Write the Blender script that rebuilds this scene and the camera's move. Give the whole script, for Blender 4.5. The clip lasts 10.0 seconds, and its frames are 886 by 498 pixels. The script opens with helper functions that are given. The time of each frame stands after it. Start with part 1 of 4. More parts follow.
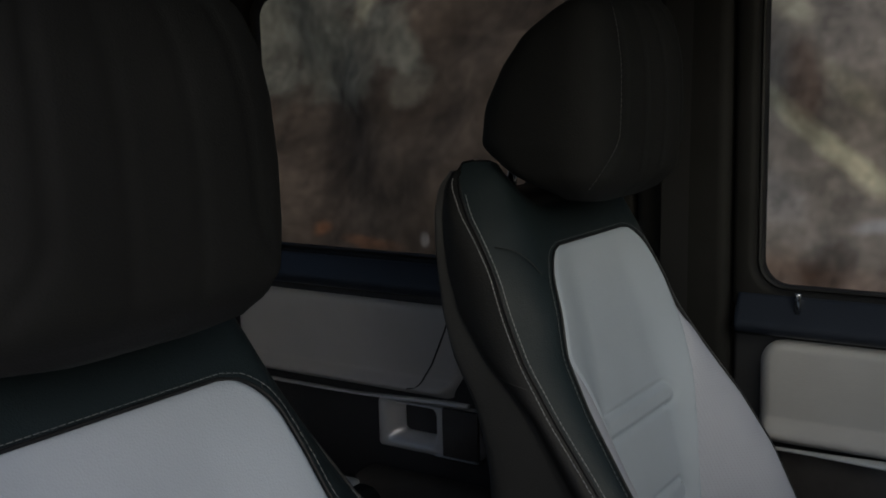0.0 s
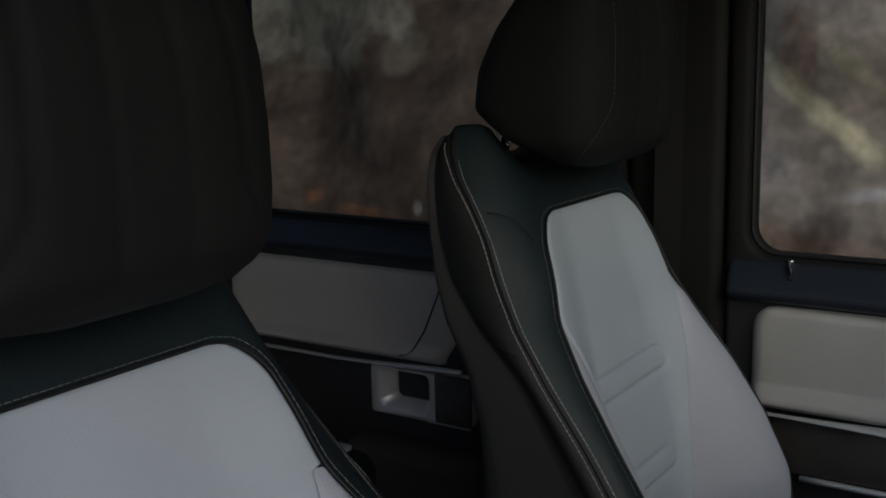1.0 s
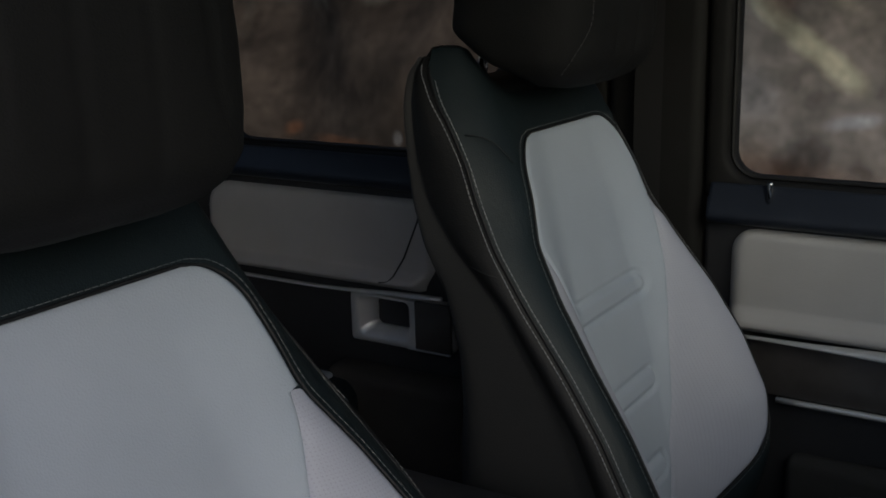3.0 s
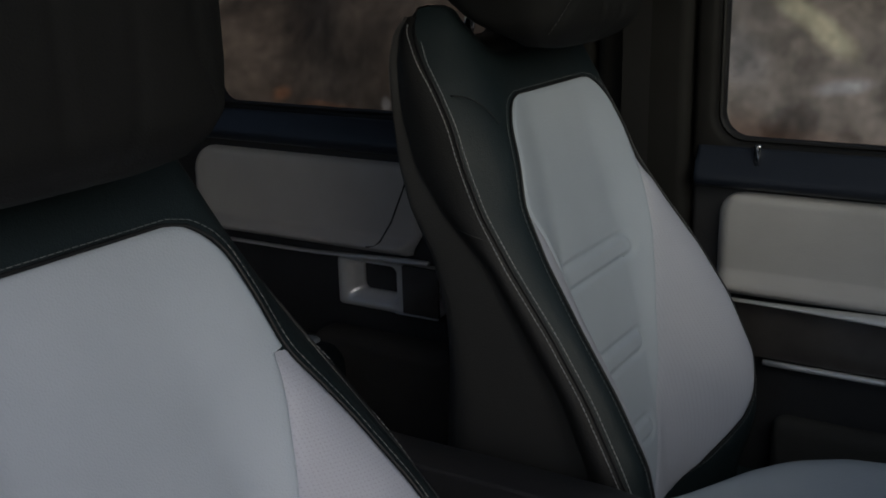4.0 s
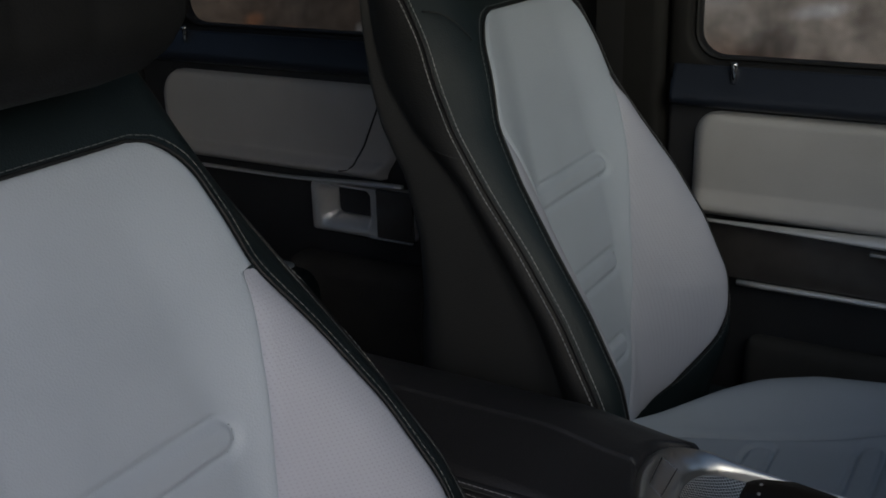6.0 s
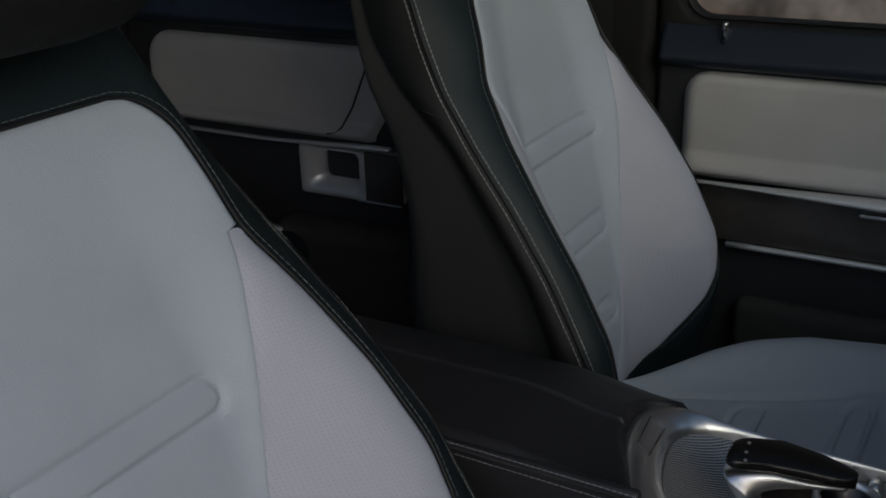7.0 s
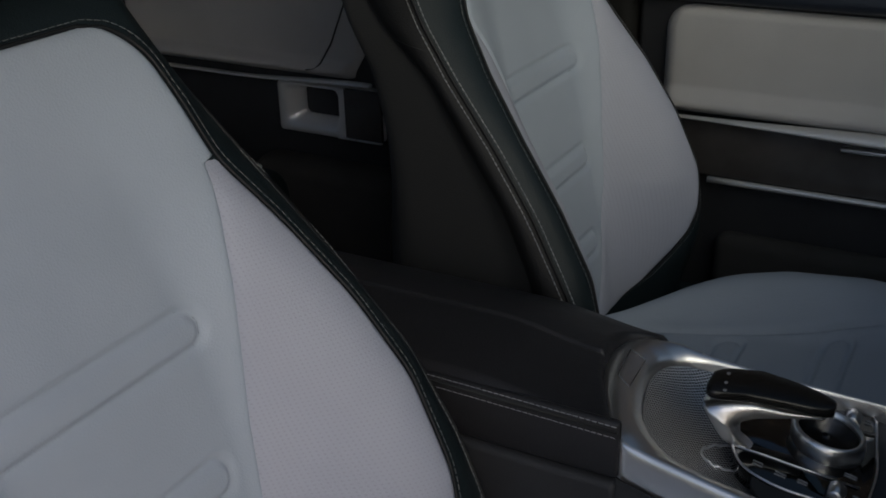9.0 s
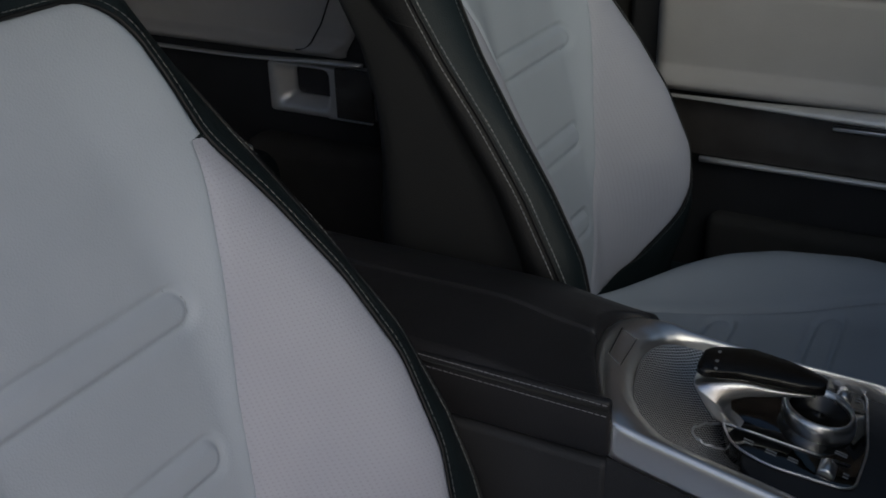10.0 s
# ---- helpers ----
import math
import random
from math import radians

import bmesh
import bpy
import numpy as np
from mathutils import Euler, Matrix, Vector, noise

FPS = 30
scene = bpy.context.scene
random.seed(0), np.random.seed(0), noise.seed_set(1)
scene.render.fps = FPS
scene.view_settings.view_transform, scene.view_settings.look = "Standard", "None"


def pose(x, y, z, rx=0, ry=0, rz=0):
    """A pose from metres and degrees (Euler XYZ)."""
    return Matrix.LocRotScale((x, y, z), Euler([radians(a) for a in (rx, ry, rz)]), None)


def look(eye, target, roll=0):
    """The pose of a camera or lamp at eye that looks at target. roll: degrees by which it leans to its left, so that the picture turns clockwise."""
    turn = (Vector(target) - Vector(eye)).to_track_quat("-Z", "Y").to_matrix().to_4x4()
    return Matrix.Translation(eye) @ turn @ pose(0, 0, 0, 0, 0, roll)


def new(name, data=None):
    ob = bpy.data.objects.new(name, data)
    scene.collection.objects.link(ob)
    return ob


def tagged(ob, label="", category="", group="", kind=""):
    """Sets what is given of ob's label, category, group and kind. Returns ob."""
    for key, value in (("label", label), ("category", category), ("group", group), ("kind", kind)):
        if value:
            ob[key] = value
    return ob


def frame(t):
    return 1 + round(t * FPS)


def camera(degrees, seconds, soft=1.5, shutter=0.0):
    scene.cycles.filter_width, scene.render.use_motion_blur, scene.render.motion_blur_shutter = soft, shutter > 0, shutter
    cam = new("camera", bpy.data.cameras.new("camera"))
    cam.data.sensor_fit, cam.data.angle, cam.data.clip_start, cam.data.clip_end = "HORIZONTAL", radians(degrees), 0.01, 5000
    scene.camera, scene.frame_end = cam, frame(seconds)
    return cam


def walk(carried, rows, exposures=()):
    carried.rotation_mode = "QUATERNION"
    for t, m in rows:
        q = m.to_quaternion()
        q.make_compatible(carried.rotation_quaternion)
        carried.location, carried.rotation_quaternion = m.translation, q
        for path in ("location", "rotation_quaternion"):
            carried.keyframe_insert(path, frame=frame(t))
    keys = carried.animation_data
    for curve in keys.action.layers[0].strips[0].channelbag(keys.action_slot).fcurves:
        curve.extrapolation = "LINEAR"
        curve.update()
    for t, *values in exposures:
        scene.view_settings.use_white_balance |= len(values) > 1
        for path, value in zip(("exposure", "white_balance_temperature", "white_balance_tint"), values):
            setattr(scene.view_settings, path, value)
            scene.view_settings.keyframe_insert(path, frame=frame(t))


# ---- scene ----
cam = camera(44.9, 10.0, soft=1.8)
PATH = [
    (0, (0.593, -0.901, 1.167), (-0.503, 0.743, 0.853), -1.4),
    (0.5, (0.591, -0.898, 1.164), (-0.498, 0.745, 0.824), -1.4),
    (1, (0.59, -0.896, 1.161), (-0.49, 0.746, 0.79), -1.3),
    (1.5, (0.59, -0.893, 1.157), (-0.481, 0.746, 0.754), -1.4),
    (2, (0.589, -0.89, 1.154), (-0.471, 0.749, 0.719), -1.5),
    (3.5, (0.589, -0.884, 1.144), (-0.439, 0.75, 0.62), -1.5),
    (4, (0.589, -0.88, 1.14), (-0.426, 0.752, 0.586), -1.5),
    (4.5, (0.59, -0.879, 1.138), (-0.411, 0.751, 0.554), -1.5),
    (5, (0.589, -0.874, 1.132), (-0.4, 0.753, 0.518), -1.6),
    (5.5, (0.588, -0.871, 1.129), (-0.387, 0.752, 0.482), -1.6),
    (6, (0.588, -0.869, 1.124), (-0.373, 0.749, 0.445), -1.6),
    (7.5, (0.588, -0.862, 1.113), (-0.336, 0.739, 0.35), -1.6),
    (8, (0.588, -0.862, 1.111), (-0.325, 0.735, 0.326), -1.6),
    (8.5, (0.588, -0.859, 1.107), (-0.315, 0.73, 0.297), -1.6),
    (9, (0.587, -0.859, 1.104), (-0.301, 0.725, 0.266), -1.5),
    (9.5, (0.588, -0.855, 1.101), (-0.291, 0.722, 0.24), -1.6),
    (10, (0.588, -0.855, 1.099), (-0.283, 0.722, 0.231), -1.5),
]
walk(cam, [(t, look(eye, target, roll)) for t, eye, target, roll in PATH], exposures=[(0.0, 0.04, 5800, 13), (10.0, 0.04, 5800, 13)])

# ---- world and light: overcast daylight through the open near door, the windscreen and the windows ----
world = bpy.data.worlds.new("world")
scene.world = world
world.use_nodes = True
wn = world.node_tree
sky = wn.nodes.new("ShaderNodeTexSky")
sky.sky_type = "NISHITA"
sky.sun_disc = False
sky.sun_elevation = radians(27)
sky.sun_rotation = radians(129)
sky.dust_density = 2.4
sky.ozone_density = 0.6
wn.links.new(sky.outputs[0], wn.nodes["Background"].inputs[0])
wn.nodes["Background"].inputs[1].default_value = 0.066
sun_data = bpy.data.lights.new("sun", "SUN")
sun_data.energy = 0.50
sun_data.angle = radians(40)
sun_data.color = (1.0, 0.96, 0.9)
sun = new("sun", sun_data)
sun.matrix_world = look((5.6, -4.6, 4.2), (0, 0, 0.5))


# ---- materials ----
def material(name, color, rough=0.5, metal=0.0, coat=0.0, spec=0.5):
    mat = bpy.data.materials.new(name)
    mat.use_nodes = True
    b = mat.node_tree.nodes["Principled BSDF"]
    b.inputs["Base Color"].default_value = (*color, 1)
    b.inputs["Roughness"].default_value = rough
    b.inputs["Metallic"].default_value = metal
    b.inputs["Coat Weight"].default_value = coat
    b.inputs["Specular IOR Level"].default_value = spec
    return mat


def node(mat, kind, **values):
    n = mat.node_tree.nodes.new(kind)
    for key, value in values.items():
        n.inputs[key].default_value = value
    return n


def link(mat, a, b):
    mat.node_tree.links.new(a, b)


def coords(mat):
    return node(mat, "ShaderNodeTexCoord").outputs["Object"]


def vary(mat, low, high, scale, detail=4.0):
    """Base colour between two tones, by noise of that scale."""
    n = node(mat, "ShaderNodeTexNoise", Scale=scale, Detail=detail)
    link(mat, coords(mat), n.inputs["Vector"])
    ramp = mat.node_tree.nodes.new("ShaderNodeValToRGB")
    ramp.color_ramp.elements[0].position, ramp.color_ramp.elements[1].position = 0.3, 0.7
    ramp.color_ramp.elements[0].color, ramp.color_ramp.elements[1].color = (*low, 1), (*high, 1)
    link(mat, n.outputs["Fac"], ramp.inputs[0])
    link(mat, ramp.outputs[0], mat.node_tree.nodes["Principled BSDF"].inputs["Base Color"])
    return ramp


def grain(mat, scale, strength, depth=0.0006, wave=0.0):
    """Leather grain: fine cells, and under them a slow unevenness."""
    cells = node(mat, "ShaderNodeTexVoronoi", Scale=scale)
    slow = node(mat, "ShaderNodeTexNoise", Scale=22.0, Detail=3.0)
    for n in (cells, slow):
        link(mat, coords(mat), n.inputs["Vector"])
    fine = node(mat, "ShaderNodeBump", Strength=strength, Distance=depth)
    link(mat, cells.outputs["Distance"], fine.inputs["Height"])
    broad = node(mat, "ShaderNodeBump", Strength=wave, Distance=0.006)
    link(mat, slow.outputs["Fac"], broad.inputs["Height"])
    link(mat, fine.outputs[0], broad.inputs["Normal"])
    link(mat, broad.outputs[0], mat.node_tree.nodes["Principled BSDF"].inputs["Normal"])
    return broad


def leather(name, low, high, rough, wave=0.25):
    mat = material(name, low, rough)
    vary(mat, low, high, 9.0)
    grain(mat, 520.0, 0.35, wave=wave)
    return mat


LIGHT = leather("light_grey_leather", (0.415, 0.468, 0.533), (0.455, 0.509, 0.576), 0.48, 0.10)
DARK = leather("black_leather", (0.0095, 0.0165, 0.0195), (0.014, 0.0222, 0.0258), 0.5)
DARK.node_tree.nodes["Principled BSDF"].inputs["Specular IOR Level"].default_value = 0.35
PAD = leather("warm_grey_leather", (0.455, 0.450, 0.446), (0.505, 0.500, 0.496), 0.5)
SIDE = leather("charcoal_leather", (0.0066, 0.0069, 0.0076), (0.0100, 0.0104, 0.0112), 0.55)
SIDE.node_tree.nodes["Principled BSDF"].inputs["Specular IOR Level"].default_value = 0.3
SHELL = leather("matte_shell", (0.0190, 0.0196, 0.0202), (0.0238, 0.0243, 0.0248), 0.6, 0.1)
SOFT = leather("black_soft_trim", (0.0245, 0.0255, 0.0285), (0.0340, 0.0350, 0.0385), 0.55)
NAVY = leather("dark_blue_sill", (0.0145, 0.0190, 0.0300), (0.0200, 0.0255, 0.0385), 0.38)
CLOTH = leather("dark_cloth", (0.036, 0.034, 0.031), (0.052, 0.049, 0.045), 0.85, 0.4)
HEAD = leather("black_headrest_leather", (0.0112, 0.0118, 0.0118), (0.0158, 0.0164, 0.0164), 0.75, 0.2)
HEAD.node_tree.nodes["Principled BSDF"].inputs["Specular IOR Level"].default_value = 0.18
DIM_THREAD = material("dark_grey_thread", (0.12, 0.12, 0.12), 0.7)
FINE_THREAD = material("dull_grey_thread", (0.20, 0.205, 0.21), 0.7)
THREAD = material("grey_thread", (0.40, 0.405, 0.415), 0.7)
FRAME = material("black_window_frame", (0.006, 0.006, 0.006), 0.7, spec=0.2)
vary(FRAME, (0.012, 0.0118, 0.0112), (0.017, 0.0166, 0.0158), 12.0)
SEAM = material("seam_shadow", (0.008, 0.009, 0.010), 0.6)
CHROME = material("satin_aluminium", (0.97, 0.95, 0.93), 0.30, 1.0)
SILVER = material("satin_silver", (0.96, 0.94, 0.92), 0.31, 0.97)
SATIN = material("brushed_silver", (0.88, 0.88, 0.88), 0.40, 0.65)
BRIGHT = material("chrome", (0.75, 0.75, 0.74), 0.10, 1.0)
PAD_BLACK = material("satin_black_plastic", (0.012, 0.011, 0.010), 0.24, spec=0.4)
BLACK = material("piano_black", (0.006, 0.006, 0.006), 0.06, 0.0, 1.0)
RUBBER = material("black_rubber", (0.012, 0.012, 0.012), 0.7)
FAINT = material("faint_printed_marks", (0.34, 0.34, 0.34), 0.5)
# assumed pale: the unseen headliner bounces light on the seats and metal
LINER = leather("unseen_bounce_headliner", (0.46, 0.455, 0.43), (0.52, 0.515, 0.49), 0.9, 0.3)
LID = leather("fine_black_leather", (0.0210, 0.0208, 0.0232), (0.0275, 0.0272, 0.0300), 0.46)
CARPET = leather("black_carpet", (0.030, 0.030, 0.029), (0.046, 0.046, 0.044), 0.95, 0.6)

WOOD = material("dark_gloss_veneer", (0.02, 0.018, 0.016), 0.26, 0.0, 0.6)
vary(WOOD, (0.058, 0.054, 0.052), (0.092, 0.086, 0.083), 14.0)

# the lilac cast of the door light is put into this leather's colour
PERF = leather("perforated_light_leather", (0.412, 0.430, 0.500), (0.445, 0.464, 0.534), 0.5)


def perforate(mat, pitch, size, hole, axes="YZ"):
    """Rows of small holes in the plane of the seat: dark dots and dents."""
    sep = node(mat, "ShaderNodeSeparateXYZ")
    link(mat, coords(mat), sep.inputs[0])
    waves = []
    for axis in axes:
        run = sep.outputs[axis] if axis in "XYZ" else None
        if run is None:  # slanting rows, for holes set in diamonds
            slant = node(mat, "ShaderNodeMath")
            slant.operation = "ADD" if axis == "+" else "SUBTRACT"
            link(mat, sep.outputs["X"], slant.inputs[0])
            link(mat, sep.outputs["Y"], slant.inputs[1])
            run = slant.outputs[0]
        m = node(mat, "ShaderNodeMath")
        m.operation = "MULTIPLY"
        link(mat, run, m.inputs[0])
        m.inputs[1].default_value = math.pi / pitch
        s = node(mat, "ShaderNodeMath")
        s.operation = "SINE"
        link(mat, m.outputs[0], s.inputs[0])
        q = node(mat, "ShaderNodeMath")
        q.operation = "ABSOLUTE"
        link(mat, s.outputs[0], q.inputs[0])
        waves.append(q)
    both = node(mat, "ShaderNodeMath")
    both.operation = "MULTIPLY"
    link(mat, waves[0].outputs[0], both.inputs[0])
    link(mat, waves[1].outputs[0], both.inputs[1])
    dot = node(mat, "ShaderNodeMapRange")
    dot.inputs["From Min"].default_value, dot.inputs["From Max"].default_value = size, size + 0.12
    link(mat, both.outputs[0], dot.inputs["Value"])
    b = mat.node_tree.nodes["Principled BSDF"]
    old = b.inputs["Base Color"].links[0].from_socket
    mix = mat.node_tree.nodes.new("ShaderNodeMix")
    mix.data_type = "RGBA"
    link(mat, dot.outputs[0], mix.inputs[0])
    link(mat, old, mix.inputs[6])
    mix.inputs[7].default_value = (*hole, 1)
    link(mat, mix.outputs[2], b.inputs["Base Color"])


perforate(PERF, 0.0034, 0.78, (0.368, 0.383, 0.448))

GRILLE = material("perforated_metal", (0.4, 0.4, 0.4), 0.42, 0.7)
vary(GRILLE, (0.74, 0.72, 0.70), (0.82, 0.80, 0.78), 5.0)
perforate(GRILLE, 0.0042, 0.38, (0.01, 0.01, 0.01), "+-")

GLASS = bpy.data.materials.new("window_glass")
GLASS.use_nodes = True
gb = GLASS.node_tree.nodes["Principled BSDF"]
gb.inputs["Transmission Weight"].default_value = 1.0
gb.inputs["Roughness"].default_value = 0.0
gb.inputs["IOR"].default_value = 1.05
gb.inputs["Base Color"].default_value = (0.79, 0.82, 0.80, 1)

# clear tint for the unseen windscreen; it only colours the light passing through
SCREEN = bpy.data.materials.new("green_tinted_windscreen")
SCREEN.use_nodes = True
tint = SCREEN.node_tree.nodes.new("ShaderNodeBsdfTransparent")
tint.inputs[0].default_value = (0.83, 0.85, 0.74, 1)
SCREEN.node_tree.links.new(tint.outputs[0], SCREEN.node_tree.nodes["Material Output"].inputs[0])

PRIVACY = GLASS.copy()
PRIVACY.name = "dark_tinted_glass"
PRIVACY.node_tree.nodes["Principled BSDF"].inputs["Base Color"].default_value = (0.70, 0.70, 0.66, 1)
# darker filter for the unseen near rear window
SMOKED = SCREEN.copy()
SMOKED.name = "dark_tinted_side_glass"
SMOKED.node_tree.nodes["Transparent BSDF"].inputs[0].default_value = (0.46, 0.46, 0.44, 1)

ROCK = material("rocky_bank", (0.1, 0.08, 0.06), 0.95)
vary(ROCK, (0.034, 0.024, 0.017), (0.120, 0.092, 0.068), 1.7, 3.0)


def patch(mat, tone, spots, edge=0.35):
    """Pale outcrops: places in x and z with their half widths and lean, with ragged edges."""
    b = mat.node_tree.nodes["Principled BSDF"]
    wob = node(mat, "ShaderNodeTexNoise", Scale=1.9, Detail=3.0)
    link(mat, coords(mat), wob.inputs["Vector"])
    for x, z, rx, rz, lean, weight in spots:
        place = node(mat, "ShaderNodeMapping")
        place.vector_type = "TEXTURE"
        place.inputs["Location"].default_value = (x, 5.6, z)
        place.inputs["Rotation"].default_value = (0, radians(lean), 0)
        place.inputs["Scale"].default_value = (rx, 50.0, rz)
        link(mat, coords(mat), place.inputs["Vector"])
        away = node(mat, "ShaderNodeVectorMath")
        away.operation = "LENGTH"
        link(mat, place.outputs[0], away.inputs[0])
        rough = node(mat, "ShaderNodeMath")
        rough.operation = "MULTIPLY_ADD"
        link(mat, wob.outputs["Fac"], rough.inputs[0])
        rough.inputs[1].default_value = 2.6
        rough.inputs[2].default_value = -1.3
        total = node(mat, "ShaderNodeMath")
        total.operation = "ADD"
        link(mat, away.outputs["Value"], total.inputs[0])
        link(mat, rough.outputs[0], total.inputs[1])
        fade = node(mat, "ShaderNodeMapRange")
        fade.interpolation_type = "SMOOTHSTEP"
        for key, value in (("From Min", 1.0 + edge), ("From Max", 1.0 - edge), ("To Min", 0.0), ("To Max", weight)):
            fade.inputs[key].default_value = value
        link(mat, total.outputs[0], fade.inputs["Value"])
        mix = mat.node_tree.nodes.new("ShaderNodeMix")
        mix.data_type = "RGBA"
        link(mat, fade.outputs[0], mix.inputs[0])
        link(mat, b.inputs["Base Color"].links[0].from_socket, mix.inputs[6])
        mix.inputs[7].default_value = (*tone, 1)
        link(mat, mix.outputs[2], b.inputs["Base Color"])


patch(ROCK, (0.31, 0.268, 0.222), [(-0.4, 0.75, 1.5, 1.3, 0, 0.92)])
patch(ROCK, (0.225, 0.230, 0.185), [(-5.05, 1.80, 0.80, 0.66, 0, 0.65), (-4.40, 1.36, 0.42, 0.34, 15, 0.5), (-3.78, 1.12, 0.16, 0.13, 0, 0.3), (-3.95, 1.38, 0.18, 0.13, 20, 0.45)])
patch(ROCK, (0.62, 0.57, 0.39), [(-0.88, 0.73, 0.37, 0.060, 40, 0.95), (-0.80, 1.08, 0.20, 0.05, 45, 0.4), (-1.14, 1.52, 0.16, 0.06, 30, 0.5), (-4.3, 1.75, 0.10, 0.22, 10, 0.4)], 0.6)
patch(ROCK, (0.46, 0.45, 0.44), [(-0.60, 0.32, 0.16, 0.045, -10, 0.75), (-1.18, 0.45, 0.16, 0.10, 20, 0.25), (-3.47, 0.10, 0.035, 0.04, 0, 0.35)], 0.6)
patch(ROCK, (0.26, 0.11, 0.045), [(-4.52, 0.09, 0.07, 0.05, 0, 0.6), (-4.06, 0.03, 0.25, 0.035, 0, 0.45), (-1.0, 0.02, 0.6, 0.12, 0, 0.35), (-1.02, 1.1, 0.10, 0.20, 0, 0.4)], 0.6)


def mottle(mat, scale, low, high):
    """Darker and paler flecks over the colour that is there."""
    b = mat.node_tree.nodes["Principled BSDF"]
    n = node(mat, "ShaderNodeTexNoise", Scale=scale, Detail=3.0, Roughness=0.6)
    link(mat, coords(mat), n.inputs["Vector"])
    r = node(mat, "ShaderNodeMapRange")
    for key, value in (("From Min", 0.32), ("From Max", 0.68), ("To Min", low), ("To Max", high)):
        r.inputs[key].default_value = value
    link(mat, n.outputs["Fac"], r.inputs["Value"])
    m = node(mat, "ShaderNodeVectorMath")
    m.operation = "SCALE"
    link(mat, b.inputs["Base Color"].links[0].from_socket, m.inputs[0])
    link(mat, r.outputs[0], m.inputs["Scale"])
    link(mat, m.outputs[0], b.inputs["Base Color"])


mottle(ROCK, 3.6, 0.6, 1.3)
mottle(ROCK, 9.5, 0.8, 1.2)
GROUND = material("gravel_ground", (0.12, 0.10, 0.08), 0.95)
vary(GROUND, (0.07, 0.06, 0.045), (0.15, 0.125, 0.10), 2.2, 8.0)


# ---- builders ----
def part(name, verts, faces, mat, parent=None, label="", smooth=True):
    me = bpy.data.meshes.new(name)
    me.from_pydata([tuple(v) for v in verts], [], faces)
    bm = bmesh.new()
    bm.from_mesh(me)
    bmesh.ops.recalc_face_normals(bm, faces=bm.faces)
    bm.to_mesh(me)
    bm.free()
    me.materials.append(mat)
    if smooth:
        for p in me.polygons:
            p.use_smooth = True
    ob = new(name, me)
    ob.parent = parent
    if label:
        tagged(ob, label)
    return ob


def thing(name, label, category, at=(0, 0, 0), kind="", group=""):
    ob = new(name)
    ob.empty_display_size = 0.05
    ob.location = at
    return tagged(ob, label, category, group, kind)


def sheet(rows):
    """Faces of a grid of points given row by row."""
    n = len(rows[0])
    verts = [p for row in rows for p in row]
    faces = [(i * n + j, i * n + j + 1, (i + 1) * n + j + 1, (i + 1) * n + j) for i in range(len(rows) - 1) for j in range(n - 1)]
    return verts, faces


def tube_rows(rows, cap=True):
    """A loft of closed rings; both ends are filled."""
    n = len(rows[0])
    verts = [p for row in rows for p in row]
    faces = [(i * n + j, i * n + (j + 1) % n, (i + 1) * n + (j + 1) % n, (i + 1) * n + j) for i in range(len(rows) - 1) for j in range(n)]
    if cap:
        faces += [tuple(range(n - 1, -1, -1)), tuple(range((len(rows) - 1) * n, len(rows) * n))]
    return verts, faces


def cord(path, r, sides=6):
    """A round cord along a path."""
    rows = []
    pts = [Vector(p) for p in path]
    for i, p in enumerate(pts):
        d = (pts[min(i + 1, len(pts) - 1)] - pts[max(i - 1, 0)]).normalized()
        a = d.orthogonal().normalized() if i == 0 else (a - d * a.dot(d)).normalized()
        b = d.cross(a)
        rows.append([p + r * (math.cos(2 * math.pi * k / sides) * a + math.sin(2 * math.pi * k / sides) * b) for k in range(sides)])
    return tube_rows(rows)


def merged(pieces):
    verts, faces = [], []
    for v, f in pieces:
        k = len(verts)
        verts += list(v)
        faces += [tuple(i + k for i in face) for face in f]
    return verts, faces


def stitches(path, length=0.0042, gap=0.0026, r=0.0006):
    """Short threads laid end to end along a path."""
    pts = [Vector(p) for p in path]
    run = [0.0]
    for a, b in zip(pts, pts[1:]):
        run.append(run[-1] + (b - a).length)

    def at(s):
        k = max(0, min(len(run) - 2, int(np.searchsorted(run, s)) - 1))
        return pts[k].lerp(pts[k + 1], (s - run[k]) / max(1e-9, run[k + 1] - run[k]))
    out, s = [], 0.0
    while s + length < run[-1]:
        a, b = at(s), at(s + length)
        d = (b - a) * 0.12
        out.append(cord([a - d, a + d, b - d, b + d], r, 4))
        s += length + gap
    return merged(out)


def rounded_box(size, r=0.01, seg=3, at=(0, 0, 0)):
    bm = bmesh.new()
    bmesh.ops.create_cube(bm, size=1.0)
    for v in bm.verts:
        v.co = Vector((v.co.x * size[0], v.co.y * size[1], v.co.z * size[2]))
    bmesh.ops.bevel(bm, geom=bm.edges[:], offset=min(r, min(size) * 0.49), segments=seg, profile=0.5, affect="EDGES")
    verts = [v.co + Vector(at) for v in bm.verts]
    bm.verts.index_update()
    faces = [tuple(v.index for v in f.verts) for f in bm.faces]
    bm.free()
    return verts, faces


